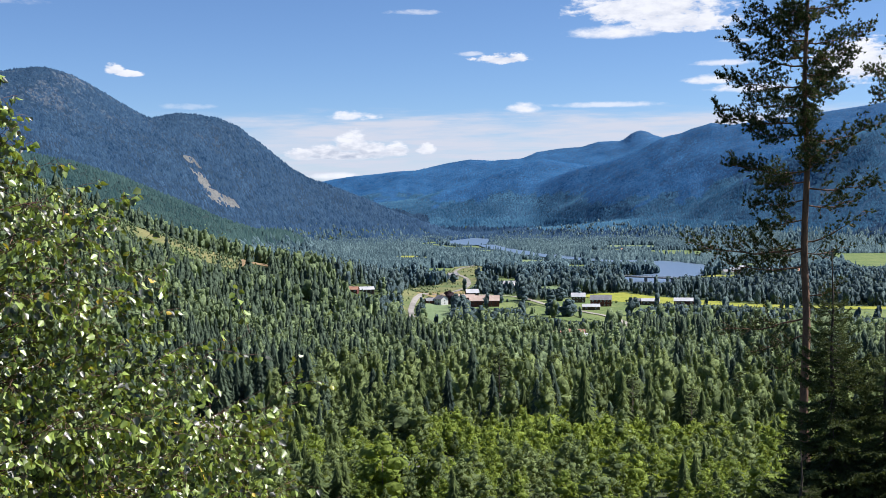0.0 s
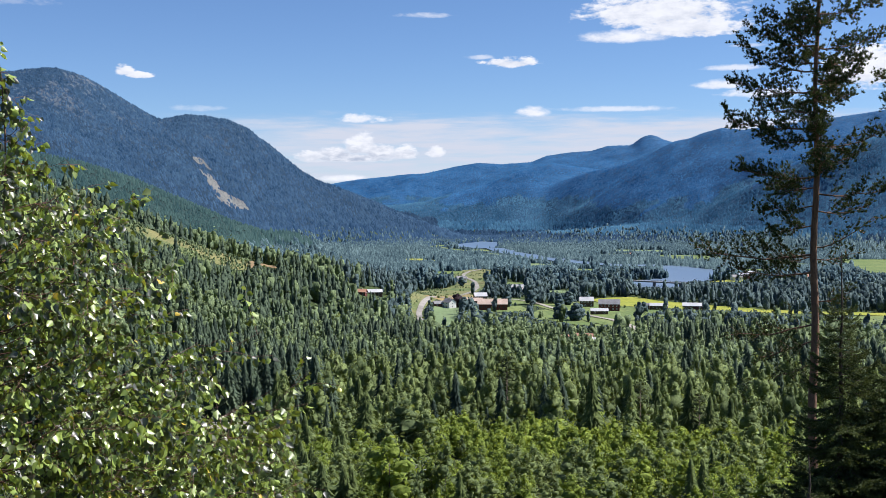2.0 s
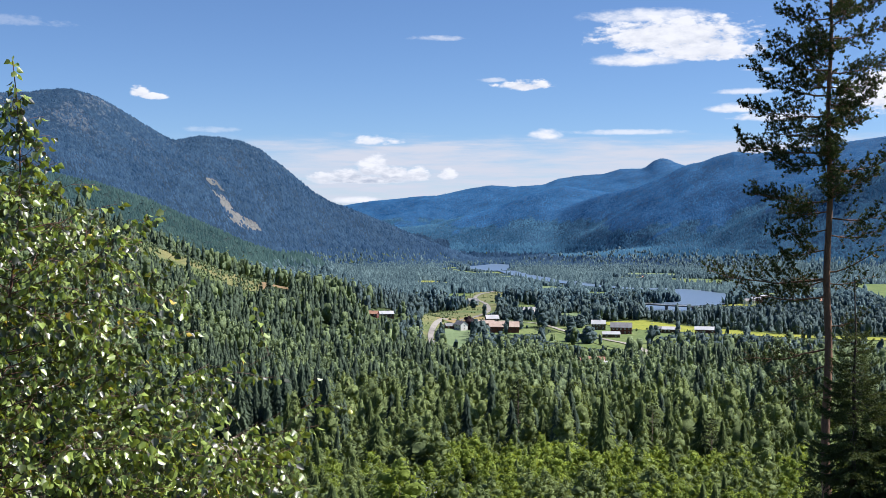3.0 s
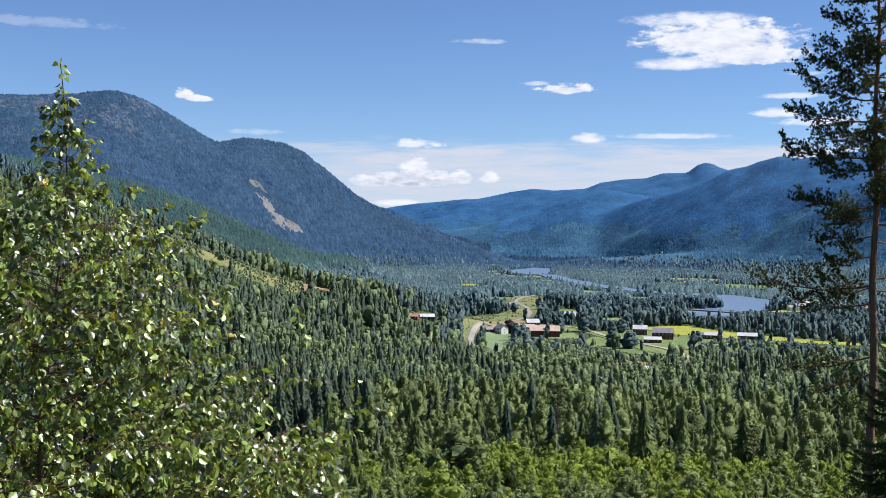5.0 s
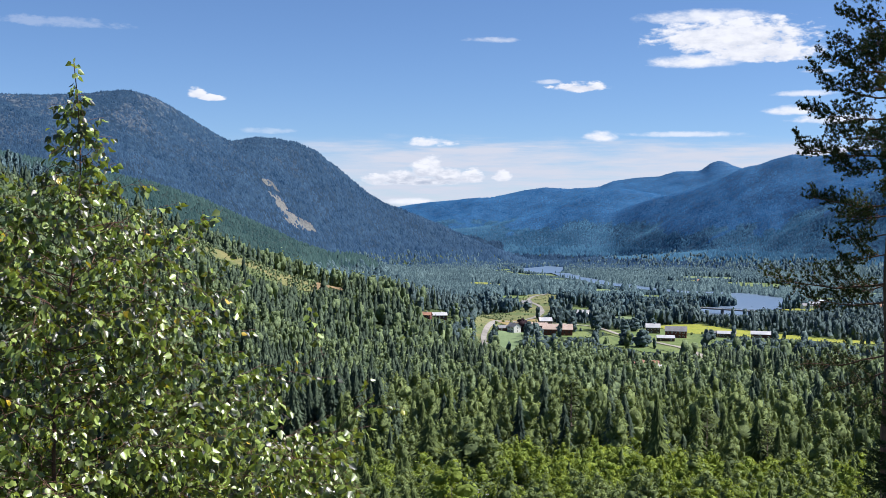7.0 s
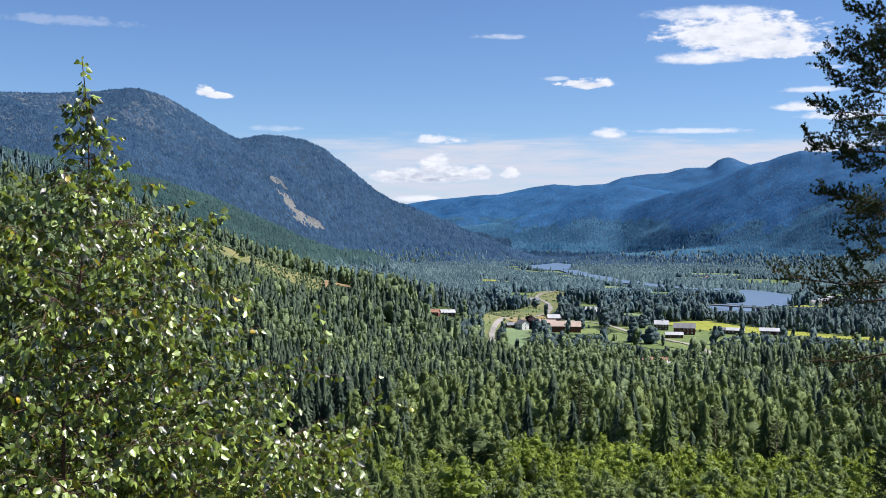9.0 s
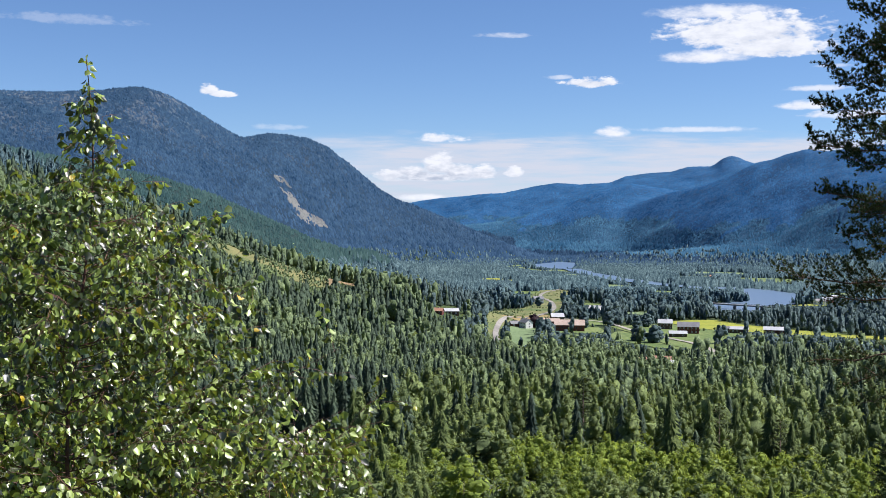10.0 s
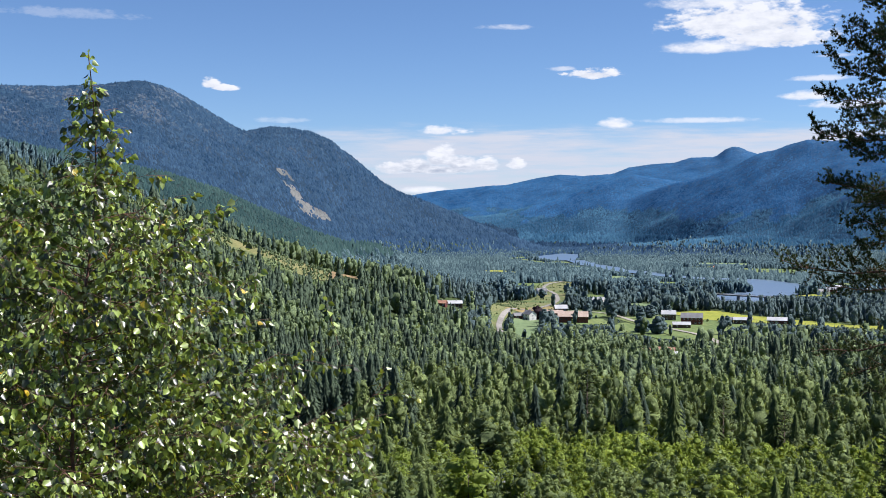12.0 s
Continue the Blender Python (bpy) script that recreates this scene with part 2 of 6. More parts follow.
M_GROUND = ground_material()
# far mountain colours are shifted to blue, painting distance haze into them
M_HAZE_HEATH = mountain_material("haze_blue_heath", (0.014, 0.066, 0.155), (0.028, 0.104, 0.220), (0.05, 0.12, 0.20), 250.0, 420.0)
M_FOOT = mountain_material("hazed_foothill_floor", (0.014, 0.058, 0.116), (0.038, 0.100, 0.165), (0.06, 0.11, 0.15), 150.0, 400.0)
M_MOUNT = mountain_material("hazed_mountain_heath", (0.008, 0.029, 0.062), (0.022, 0.056, 0.098), (0.095, 0.115, 0.140), 190.0, 360.0)
# spur floor, slightly blue to match the haze tint of its trees
M_SPUR_FLOOR = mountain_material("hazed_spur_floor", (0.012, 0.032, 0.034), (0.030, 0.062, 0.056), (0.09, 0.10, 0.10), 260.0, 420.0)
# foothill leaves with blue haze mixed into the base colour
M_FOOT_TREES = foliage("hazed_foothill_foliage", (0.012, 0.056, 0.118), (0.072, 0.168, 0.255), stand=0.008, tree=0.03, through_light=0.04, island=0.10, own=0.25, gloss=0.02)
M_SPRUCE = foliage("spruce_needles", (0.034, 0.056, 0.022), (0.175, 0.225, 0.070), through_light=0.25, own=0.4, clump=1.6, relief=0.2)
# valley leaves, two steps of haze painted in as added blue
M_MID = foliage("hazed_valley_foliage", (0.018, 0.042, 0.058), (0.158, 0.222, 0.208), stand=0.010, tree=0.05, through_light=0.22, own=0.5, clump=0.8, relief=1.1)
M_FARWOOD = foliage("hazed_far_valley_foliage", (0.010, 0.030, 0.048), (0.136, 0.204, 0.212), stand=0.006, tree=0.03, through_light=0.06, own=0.55, clump=0.3, relief=1.0, gloss=0.03)
# spur needles: spruce green with a little distance haze painted in
M_SPUR = foliage("hazed_spur_needles", (0.012, 0.034, 0.042), (0.058, 0.104, 0.094), stand=0.006, tree=0.03, through_light=0.03, own=0.4, gloss=0.03)
# mountain and far-range needles, bluer with distance as painted haze
M_SPRUCE_FAR = foliage("hazed_mountain_needles", (0.004, 0.019, 0.050), (0.048, 0.092, 0.152), stand=0.006, tree=0.035, through_light=0.03, island=0.1, own=0.45, gloss=0.02)
M_SPRUCE_HAZE = foliage("haze_blue_needles", (0.008, 0.050, 0.136), (0.048, 0.150, 0.300), stand=0.005, tree=0.025, through_light=0.05, island=0.06, own=0.14, gloss=0.02)
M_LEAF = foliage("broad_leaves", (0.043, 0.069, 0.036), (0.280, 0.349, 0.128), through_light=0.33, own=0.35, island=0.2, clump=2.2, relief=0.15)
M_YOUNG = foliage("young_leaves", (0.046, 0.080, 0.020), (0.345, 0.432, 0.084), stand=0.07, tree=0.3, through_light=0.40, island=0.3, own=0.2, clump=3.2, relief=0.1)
M_PINE = foliage("pine_needles", (0.017, 0.028, 0.014), (0.100, 0.132, 0.054), stand=0.4, tree=2.0, through_light=0.22)
M_NEAR_SPRUCE = foliage("near_spruce_needles", (0.015, 0.024, 0.011), (0.118, 0.152, 0.058), stand=1.0, tree=4.0, through_light=0.22)
# bluer copies of the near spruce and leaf colours, for haze on the slope
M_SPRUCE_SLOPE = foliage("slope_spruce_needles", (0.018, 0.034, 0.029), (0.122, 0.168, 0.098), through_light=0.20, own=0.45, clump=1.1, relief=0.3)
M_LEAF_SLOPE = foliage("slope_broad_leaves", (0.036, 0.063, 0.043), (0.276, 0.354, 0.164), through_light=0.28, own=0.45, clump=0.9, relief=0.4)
M_COPPER = foliage("copper_leaves", (0.018, 0.010, 0.014), (0.050, 0.026, 0.032), through_light=0.1)
M_BIRCH_LEAF = foliage("birch_leaves", (0.006, 0.013, 0.003), (0.31, 0.41, 0.082), stand=1.5, tree=6.0, through_light=0.28, rough=0.40, island=0.8, tip=(0.60, 0.42, 0.03), gloss=0.8)
M_BARK = surface("tree_bark", (0.055, 0.042, 0.032), (0.11, 0.085, 0.065), 6.0, rough=0.9)
M_PINE_BARK = surface("pine_bark", (0.130, 0.074, 0.048), (0.270, 0.150, 0.088), 4.0, (0.05, 0.033, 0.025), 22.0, rough=0.9, bump=0.03, stretch=(1, 1, 0.35))
M_TWIG = surface("birch_twig", (0.085, 0.040, 0.030), (0.19, 0.095, 0.066), 12.0, rough=0.6)
M_WATER = water_material()
M_GRASS = field_material("green_meadow", (0.085, 0.140, 0.040), (0.170, 0.205, 0.070), 0.5)
M_VERGE = field_material("rough_dry_grass", (0.070, 0.120, 0.036), (0.200, 0.185, 0.078), 0.9)
M_RIPE = field_material("ripening_field", (0.200, 0.235, 0.030), (0.300, 0.300, 0.045), 0.9)
M_PALE = field_material("pale_crop", (0.130, 0.190, 0.085), (0.170, 0.225, 0.110), 0.2)
M_CLEAR = field_material("felled_ground", (0.065, 0.110, 0.034), (0.205, 0.180, 0.072), 1.1)
M_SCRUB = field_material("dry_scrub", (0.20, 0.19, 0.07), (0.30, 0.20, 0.09), 0.3)
M_EARTH = surface("bare_earth", (0.15, 0.105, 0.050), (0.23, 0.160, 0.080), 0.08, rough=0.95)
M_SLIDE = field_material("pale_scree", (0.060, 0.070, 0.078), (0.165, 0.165, 0.155), 0.8)
M_ASPHALT = surface("pale_road", (0.20, 0.185, 0.165), (0.30, 0.28, 0.25), 0.05, rough=0.85)
M_GRAVEL = surface("gravel_track", (0.26, 0.24, 0.20), (0.36, 0.33, 0.28), 0.08, rough=0.95)
M_ROCK = surface("granite", (0.24, 0.23, 0.215), (0.36, 0.345, 0.32), 0.5, rough=0.9, bump=0.1)
M_WHITE = surface("white_boards", (0.72, 0.71, 0.68), (0.80, 0.79, 0.76), 0.4, rough=0.6, stretch=(1, 1, 4))
M_RED = surface("red_boards", (0.105, 0.030, 0.024), (0.155, 0.046, 0.034), 0.4, rough=0.75, stretch=(1, 1, 0.3))
M_BROWN = surface("brown_boards", (0.07, 0.045, 0.032), (0.12, 0.075, 0.05), 0.4, rough=0.8, stretch=(1, 1, 0.3))
M_TILE = surface("rusty_tin_roof", (0.40, 0.30, 0.24), (0.52, 0.41, 0.34), 0.12, (0.32, 0.19, 0.13), 0.8, rough=0.6)
M_SLATE = surface("grey_roof", (0.15, 0.15, 0.16), (0.23, 0.23, 0.24), 0.2, rough=0.6)
M_TIN = surface("pale_tin_roof", (0.40, 0.41, 0.42), (0.52, 0.52, 0.52), 0.15, (0.42, 0.42, 0.43), rough=0.4)
M_CLAY = surface("clay_tile_roof", (0.34, 0.17, 0.11), (0.44, 0.25, 0.17), 0.3, rough=0.8)
M_RUST = foliage("withered_needles", (0.10, 0.045, 0.030), (0.26, 0.12, 0.075), through_light=0.1)
M_OCHRE = foliage("withered_leaves", (0.16, 0.11, 0.030), (0.42, 0.29, 0.080), through_light=0.2)
M_PANE = surface("window_glass", (0.03, 0.04, 0.05), (0.05, 0.06, 0.08), 0.5, rough=0.08, spec=0.8)
# darker copy of the concrete, painting in the bridge's shaded side
M_SHADE_CONCRETE = surface("shade_dark_concrete", (0.14, 0.14, 0.14), (0.20, 0.20, 0.19), 0.2, rough=0.9)
M_CONCRETE = surface("concrete", (0.36, 0.36, 0.35), (0.46, 0.45, 0.43), 0.2, rough=0.85)


# ---------------------------------------------------------------- the lie of the land
def lattice(ix, iy, seed):
    h = (ix.astype(np.int64) * 374761393 + iy.astype(np.int64) * 668265263 + seed * 144665) & 0x7FFFFFFF
    h = ((h ^ (h >> 13)) * 1274126177) & 0x7FFFFFFF
    return ((h ^ (h >> 16)) & 0xFFFF) / 65535.0


def value_noise(x, y, scale, seed=0, octaves=4):
    """Smooth noise between -1 and 1 over the plan."""
    out, amp, tot = 0.0, 1.0, 0.0
    for o in range(octaves):
        u, v = x / scale + 1000, y / scale + 1000
        iu, iv = np.floor(u), np.floor(v)
        fu, fv = u - iu, v - iv
        fu, fv = fu * fu * (3 - 2 * fu), fv * fv * (3 - 2 * fv)
        s = seed * 17 + o
        a, b = lattice(iu, iv, s), lattice(iu + 1, iv, s)
        c, d = lattice(iu, iv + 1, s), lattice(iu + 1, iv + 1, s)
        out = out + amp * ((a * (1 - fu) + b * fu) * (1 - fv) + (c * (1 - fu) + d * fu) * fv)
        tot, amp, scale = tot + amp, amp * 0.5, scale * 0.5
    return out / tot * 2 - 1


def crest(rows, near, far, lower=0.0):
    """A ridge line from rows of heading, height (degrees seen from the lookout); its distance runs from near to far."""
    a = np.array(rows, float)
    k = (a[:, 0] - a[0, 0]) / (a[-1, 0] - a[0, 0])
    r = near + (far - near) * k
    az, el = np.radians(a[:, 0]), np.radians(a[:, 1] - lower)
    return np.stack([r * np.sin(az), r * np.cos(az), EYE_Z + r * np.tan(el)], 1)


# crest line, slope of its flanks, roundness
RIDGES = [
    # the long mountain with two humps
    (crest([(-34, 5.2), (-26, 5.7), (-21.9, 5.96), (-19.4, 6.0), (-17.4, 6.14), (-16.0, 6.36), (-15.2, 6.32), (-14.2, 6.0), (-13.3, 5.5), (-12.4, 4.94),
            (-11.5, 4.42), (-10.86, 4.06), (-10.3, 4.12), (-9.6, 4.28), (-8.7, 4.24), (-7.6, 4.05), (-6.7, 3.7), (-6.17, 3.27), (-5.24, 2.56),
            (-4.3, 1.74), (-3.36, 1.13), (-2.4, 0.85), (-0.77, 0.2), (0.87, -0.51), (2.25, -1.08), (4.2, -1.75)], 2250, 3300, 0.12), 0.62, 25),
    # the far range with the round knob
    (crest([(-8, 0.8), (-2.7, 0.96), (-1.3, 1.17), (0.9, 1.42), (1.9, 1.47), (3.4, 1.84), (4.5, 2.02), (5.6, 1.95), (7.1, 2.04), (7.8, 2.33), (8.8, 2.48),
            (10.0, 2.55), (10.8, 2.78), (11.9, 2.79), (12.15, 2.98), (12.4, 3.16), (12.65, 3.26), (12.9, 3.28), (13.15, 3.2), (13.4, 3.06), (13.9, 2.9), (18, 2.6), (30, 2.4)], 4650, 4500, 0.08), 0.34, 40),
    # the shaded mountain across the river
    (crest([(0.0, -1.8), (2.6, -1.25), (4.6, -0.55), (6.0, -0.02), (6.9, 0.35), (7.6, 0.65), (8.2, 0.90), (8.8, 1.13), (9.6, 1.40), (10.8, 1.68), (11.6, 1.88), (12.3, 2.12), (12.9, 2.36), (13.4, 2.62), (13.95, 2.86), (14.6, 2.98), (15.2, 3.23), (16.15, 3.5), (17.2, 3.4), (19.8, 3.72),
            (22.7, 4.07), (23.9, 4.25), (28, 4.7), (36, 5.0)], 3900, 3000, 0.06), 0.42, 50),
    # the lower range before the far one
    (crest([(-7, -0.3), (-1.2, -0.12), (1.0, 0.0), (1.8, 0.08), (3.2, 0.42), (4.85, 0.86), (6.2, 1.42), (7.3, 1.76), (8.1, 1.95), (9.2, 1.8), (10.8, 1.6), (16, 1.2)], 3840, 3880, 0.05), 0.40, 45),
    # its wooded foot
    (crest([(5.5, -1.75), (6.4, -1.4), (9.1, -1.2), (11.9, -1.0), (14.6, -0.45), (16.0, 0.23), (16.9, 0.68), (18.1, 1.36), (19.8, 2.22), (23.5, 3.3), (32, 4.0)], 3150, 2780, 0.25), 0.42, 60),
    # the spur before the long mountain
    (crest([(-34, 5.0), (-24, 4.0), (-17.5, 2.86), (-14.5, 2.22), (-11.75, 1.29), (-9.2, 0.2), (-7.3, -0.63), (-5.2, -1.35), (-3.0, -2.0), (-0.5, -2.4), (4, -2.9)], 1450, 2150, 0.35), 0.36, 50),
    # the felled shoulder
    (crest([(-34, 4.2), (-21.9, 2.0), (-15.0, 0.4), (-13.6, -0.3), (-12.1, -0.9), (-10.8, -1.46), (-9.2, -2.02), (-7.35, -2.68), (-5.74, -3.1), (-3.0, -3.5), (0.83, -4.4), (3.0, -5.0)], 760, 1160), 0.13, 35),
]
WATER = [
    [(436, 1862), (416, 1698), (378, 1552), (330, 1505), (314, 1445), (316, 1370), (318, 1288), (335, 1296), (347, 1385), (374, 1455), (402, 1500), (455, 1572), (488, 1640), (492, 1750), (480, 1812), (462, 1868)],
    [(150, 2790), (185, 2900), (250, 3060), (286, 3004), (262, 2720), (224, 2625), (180, 2610)],
    [(232, 2606), (240, 2405), (260, 2284), (268, 2165), (300, 2060), (336, 1950), (376, 1868), (434, 1855), (446, 1890), (384, 1910), (352, 1996), (322, 2096), (298, 2184), (291, 2290), (270, 2408), (258, 2610)],
]


# reaches of the water kept in the camera's view by lowering the trees before them
OPEN_WATER = [
    [(439, 1857), (460, 1861), (477, 1790), (481, 1709), (455, 1606), (427, 1546), (385, 1529), (373, 1538), (416, 1698)],
    [(312, 1440), (372, 1440), (385, 1529), (318, 1520)],
    [(170, 2790), (185, 2900), (250, 3060), (286, 3004), (258, 2740), (224, 2660)],
    WATER[2],
]


def inside(poly, x, y):
    hit = np.zeros(np.shape(x), bool)
    for (ax, ay), (bx, by) in zip(poly, poly[1:] + poly[:1]):
        cross = ((ay > y) != (by > y)) & (x < (bx - ax) * (y - ay) / ((by - ay) or 1e-9) + ax)
        hit ^= cross
    return hit


def edge_distance(poly, x, y):
    best = np.full(np.shape(x), 1e9)
    for (ax, ay), (bx, by) in zip(poly, poly[1:] + poly[:1]):
        dx, dy = bx - ax, by - ay
        t = np.clip(((x - ax) * dx + (y - ay) * dy) / (dx * dx + dy * dy + 1e-9), 0, 1)
        best = np.minimum(best, np.hypot(x - ax - t * dx, y - ay - t * dy))
    return best


def soft_max(a, b, k):
    return 0.5 * (a + b + np.sqrt((a - b) ** 2 + k * k))


def height(x, y):
    """Height of the ground over the plan."""
    x, y = np.asarray(x, float), np.asarray(y, float)
    r = np.hypot(x, y)
    z = 98.3 * np.exp(-r / 340.0) - 5.0 * np.clip((r - 450) / 550, 0, 1)
    behind = np.clip(-y, 0, None)
    z = z + behind * 0.25 * np.clip(behind / 60, 0, 1)
    z = z + value_noise(x, y, 60, 3, 3) * np.clip((r - 20) / 200, 0, 1) * np.clip((900 - r) / 500, 0.25, 1) * 3.0
    az = np.degrees(np.arctan2(x, y))
    gully = value_noise(x, y, 420, 5, 5)
    rib = 1 - 2 * np.abs(value_noise(x, y, 380, 13, 5))
    folds = (rib * 24 - 10) * np.clip((r - 2300) / 500, 0, 1)
    bend = value_noise(x, y, 700, 9, 2) * np.clip((r - 1300) / 700, 0, 1)
    for line, slope, soft in RIDGES:
        line_az = np.degrees(np.arctan2(line[:, 0], line[:, 1]))
        line_r = np.hypot(line[:, 0], line[:, 1])
        past = np.maximum(0, np.maximum(line_az[0] - az, az - line_az[-1]))
        d = np.hypot(r - np.interp(az, line_az, line_r) - 60 * bend, np.radians(past) * r)
        off = 1 - np.exp(-(d / 120.0) ** 2)
        fine_az = np.arange(-45.0, 45.0, 0.1)
        kern = np.exp(-(np.arange(-90, 91) * 0.1 / 3.6) ** 2)
        broad = np.convolve(np.pad(np.interp(fine_az, line_az, line[:, 2]), 90, mode="edge"), kern / kern.sum(), mode="valid")
        sharp, broad = np.interp(az, line_az, line[:, 2]), np.interp(az, fine_az, broad)
        best = sharp + np.minimum(0, broad - sharp) * off * 0.9 + np.maximum(0, broad - sharp) * off * 0.75 - slope * (np.sqrt(d * d + soft * soft) - soft)
        top = np.interp(best, [0, 400], [0, 1])
        best = best + gully * np.clip(best, 0, 150) * (0.10 + 0.34 * off * np.clip((r - 1800) / 600, 0, 1) * np.clip((3500 - r) / 900, 0.22, 1)) * np.clip((1.0 - top) * 1.3, 0.05, 1) + folds * off * np.clip(best / 60, 0, 1)
        z = soft_max(z, best, 8.0) - 0.5 * np.exp(-np.abs(z - best) / 8.0)
    for poly in WATER:
        d = edge_distance(poly, x, y)
        d = np.where(inside(poly, x, y), -d, d)
        bank = np.clip((d + 6) / 40, 0, 1)
        bank = bank * bank * (3 - 2 * bank)
        z = np.where(d < 34, -7 + (z + 7) * bank, z)
    return z


def mesh_object(name, verts, faces, mats, indices=None, smooth=False, parent=None, normals=None):
    """One mesh object from arrays; faces all have the same number of corners."""
    me = bpy.data.meshes.new(name)
    verts, faces = np.asarray(verts, np.float32), np.asarray(faces, np.int32)
    k = faces.shape[1]
    me.vertices.add(len(verts))
    me.vertices.foreach_set("co", verts.ravel())
    me.loops.add(faces.size)
    me.loops.foreach_set("vertex_index", faces.ravel())
    me.polygons.add(len(faces))
    me.polygons.foreach_set("loop_start", np.arange(0, faces.size, k, dtype=np.int32))
    for m in mats if isinstance(mats, (list, tuple)) else [mats]:
        me.materials.append(m)
    if indices is not None:
        me.polygons.foreach_set("material_index", np.asarray(indices, np.int32))
    if smooth:
        me.polygons.foreach_set("use_smooth", np.ones(len(faces), bool))
    me.update(calc_edges=True)
    me.validate()
    if normals is not None:
        me.polygons.foreach_set("use_smooth", np.ones(len(me.polygons), bool))
        me.normals_split_custom_set_from_vertices(np.asarray(normals, np.float32))
    ob = new(name, me)
    if parent:
        ob.parent = parent
    return ob


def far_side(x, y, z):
    """The far range and the mountain across the river, whose forest is painted blue for haze."""
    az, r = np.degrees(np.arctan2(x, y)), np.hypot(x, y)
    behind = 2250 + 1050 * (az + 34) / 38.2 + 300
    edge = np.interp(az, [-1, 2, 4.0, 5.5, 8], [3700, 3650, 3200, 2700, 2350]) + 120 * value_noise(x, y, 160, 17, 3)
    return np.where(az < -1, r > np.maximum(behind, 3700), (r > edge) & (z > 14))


def spur_side(x, y):
    """The near spur and the shoulder, in front of the long mountain."""
    az, r = np.degrees(np.arctan2(x, y)), np.hypot(x, y)
    line = RIDGES[5][0]
    crest_r = np.interp(az, np.degrees(np.arctan2(line[:, 0], line[:, 1])), np.hypot(line[:, 0], line[:, 1]))
    return r < crest_r + 90 + 50 * value_noise(x, y, 200, 19, 3)


def foothill(x, y, z):
    """The lower wooded slopes in front of the haze-blue mountains."""
    az, r = np.degrees(np.arctan2(x, y)), np.hypot(x, y)
    line = np.interp(az, [0, 6, 9, 12, 16, 20, 30], [100, 105, 92, 84, 112, 205, 420])
    return (z + value_noise(x, y, 240, 15, 4) * 45 + value_noise(x, y, 45, 16, 2) * 30 < line) & (r < 4300) & far_side(x, y, z)


def build_ground():
    front = np.arange(-30, 32.01, 0.2)
    rest = np.arange(34, 328, 7.0)
    az = np.radians(np.concatenate([front, rest]))
    r = [2.0]
    while r[-1] < 4960:
        q = r[-1]
        r.append(q + max(0.9, min(q * 0.017, 26.0 if q < 3400 else 40)))
    r = np.array(r)
    A, Rr = np.meshgrid(az, r)
    x, y = Rr * np.sin(A), Rr * np.cos(A)
    z = height(x, y)
    verts = np.stack([x, y, z], -1).reshape(-1, 3)
    nr, na = A.shape
    i, j = np.meshgrid(np.arange(nr - 1), np.arange(na), indexing="ij")
    j2 = (j + 1) % na
    faces = np.stack([i * na + j, (i + 1) * na + j, (i + 1) * na + j2, i * na + j2], -1).reshape(-1, 4)
    faces = faces[:, ::-1]
    verts = np.vstack([verts, [[0, 0, float(height(np.array([0.0]), np.array([0.0]))[0])]]])
    cx, cy, cz = verts[faces].mean(1).T
    # floor colour chosen by distance: haze is painted in by bluer materials
    ob = mesh_object("ground", verts, faces, [M_GROUND, M_HAZE_HEATH, M_FOOT, M_MOUNT, M_SPUR_FLOOR], np.where(far_side(cx, cy, cz), 1 + foothill(cx, cy, cz), np.where(cz > 30, np.where(spur_side(cx, cy), np.where(np.hypot(cx, cy) > 1150, 4, 0), 3), 0)), smooth=True)
    c = len(verts) - 1
    bm = bmesh.new()
    bm.from_mesh(ob.data)
    bm.verts.ensure_lookup_table()
    for q in range(na):
        bm.faces.new((bm.verts[c], bm.verts[(q + 1) % na], bm.verts[q]))
    bm.to_mesh(ob.data)
    bm.free()
    tagged(ob, "wooded valley sides and flat valley floor", "ground", kind="structure")
    # horizon seen over the ground, to leave out trees that stand behind a ridge
    el = np.degrees(np.arctan2(z - EYE_Z, Rr))
    return np.degrees(az[:len(front)]), r, np.maximum.accumulate(el[:, :len(front)], 0), z[:, :len(front)]


AZ_AXIS, R_AXIS, SKYLINE, Z_TABLE = build_ground()


def quick_height(x, y):
    """Height from the ground's own grid, for scattering."""
    fj = np.clip((np.degrees(np.arctan2(x, y)) - AZ_AXIS[0]) / 0.2, 0, len(AZ_AXIS) - 1.001)
    r = np.clip(np.hypot(x, y), R_AXIS[0], R_AXIS[-1] - 0.01)
    i = np.clip(np.searchsorted(R_AXIS, r, side="right") - 1, 0, len(R_AXIS) - 2)
    fi = (r - R_AXIS[i]) / (R_AXIS[i + 1] - R_AXIS[i])
    j = fj.astype(int)
    fj = fj - j
    return (Z_TABLE[i, j] * (1 - fj) + Z_TABLE[i, j + 1] * fj) * (1 - fi) + (Z_TABLE[i + 1, j] * (1 - fj) + Z_TABLE[i + 1, j + 1] * fj) * fi


def in_sight(x, y, top):
    az, r = np.degrees(np.arctan2(x, y)), np.hypot(x, y)
    i = np.clip(np.searchsorted(R_AXIS, r) - 2, 0, len(R_AXIS) - 1)
    j = np.clip(np.round((az - AZ_AXIS[0]) / 0.2).astype(int), 0, len(AZ_AXIS) - 1)
    return np.degrees(np.arctan2(top - EYE_Z, r)) > SKYLINE[i, j]


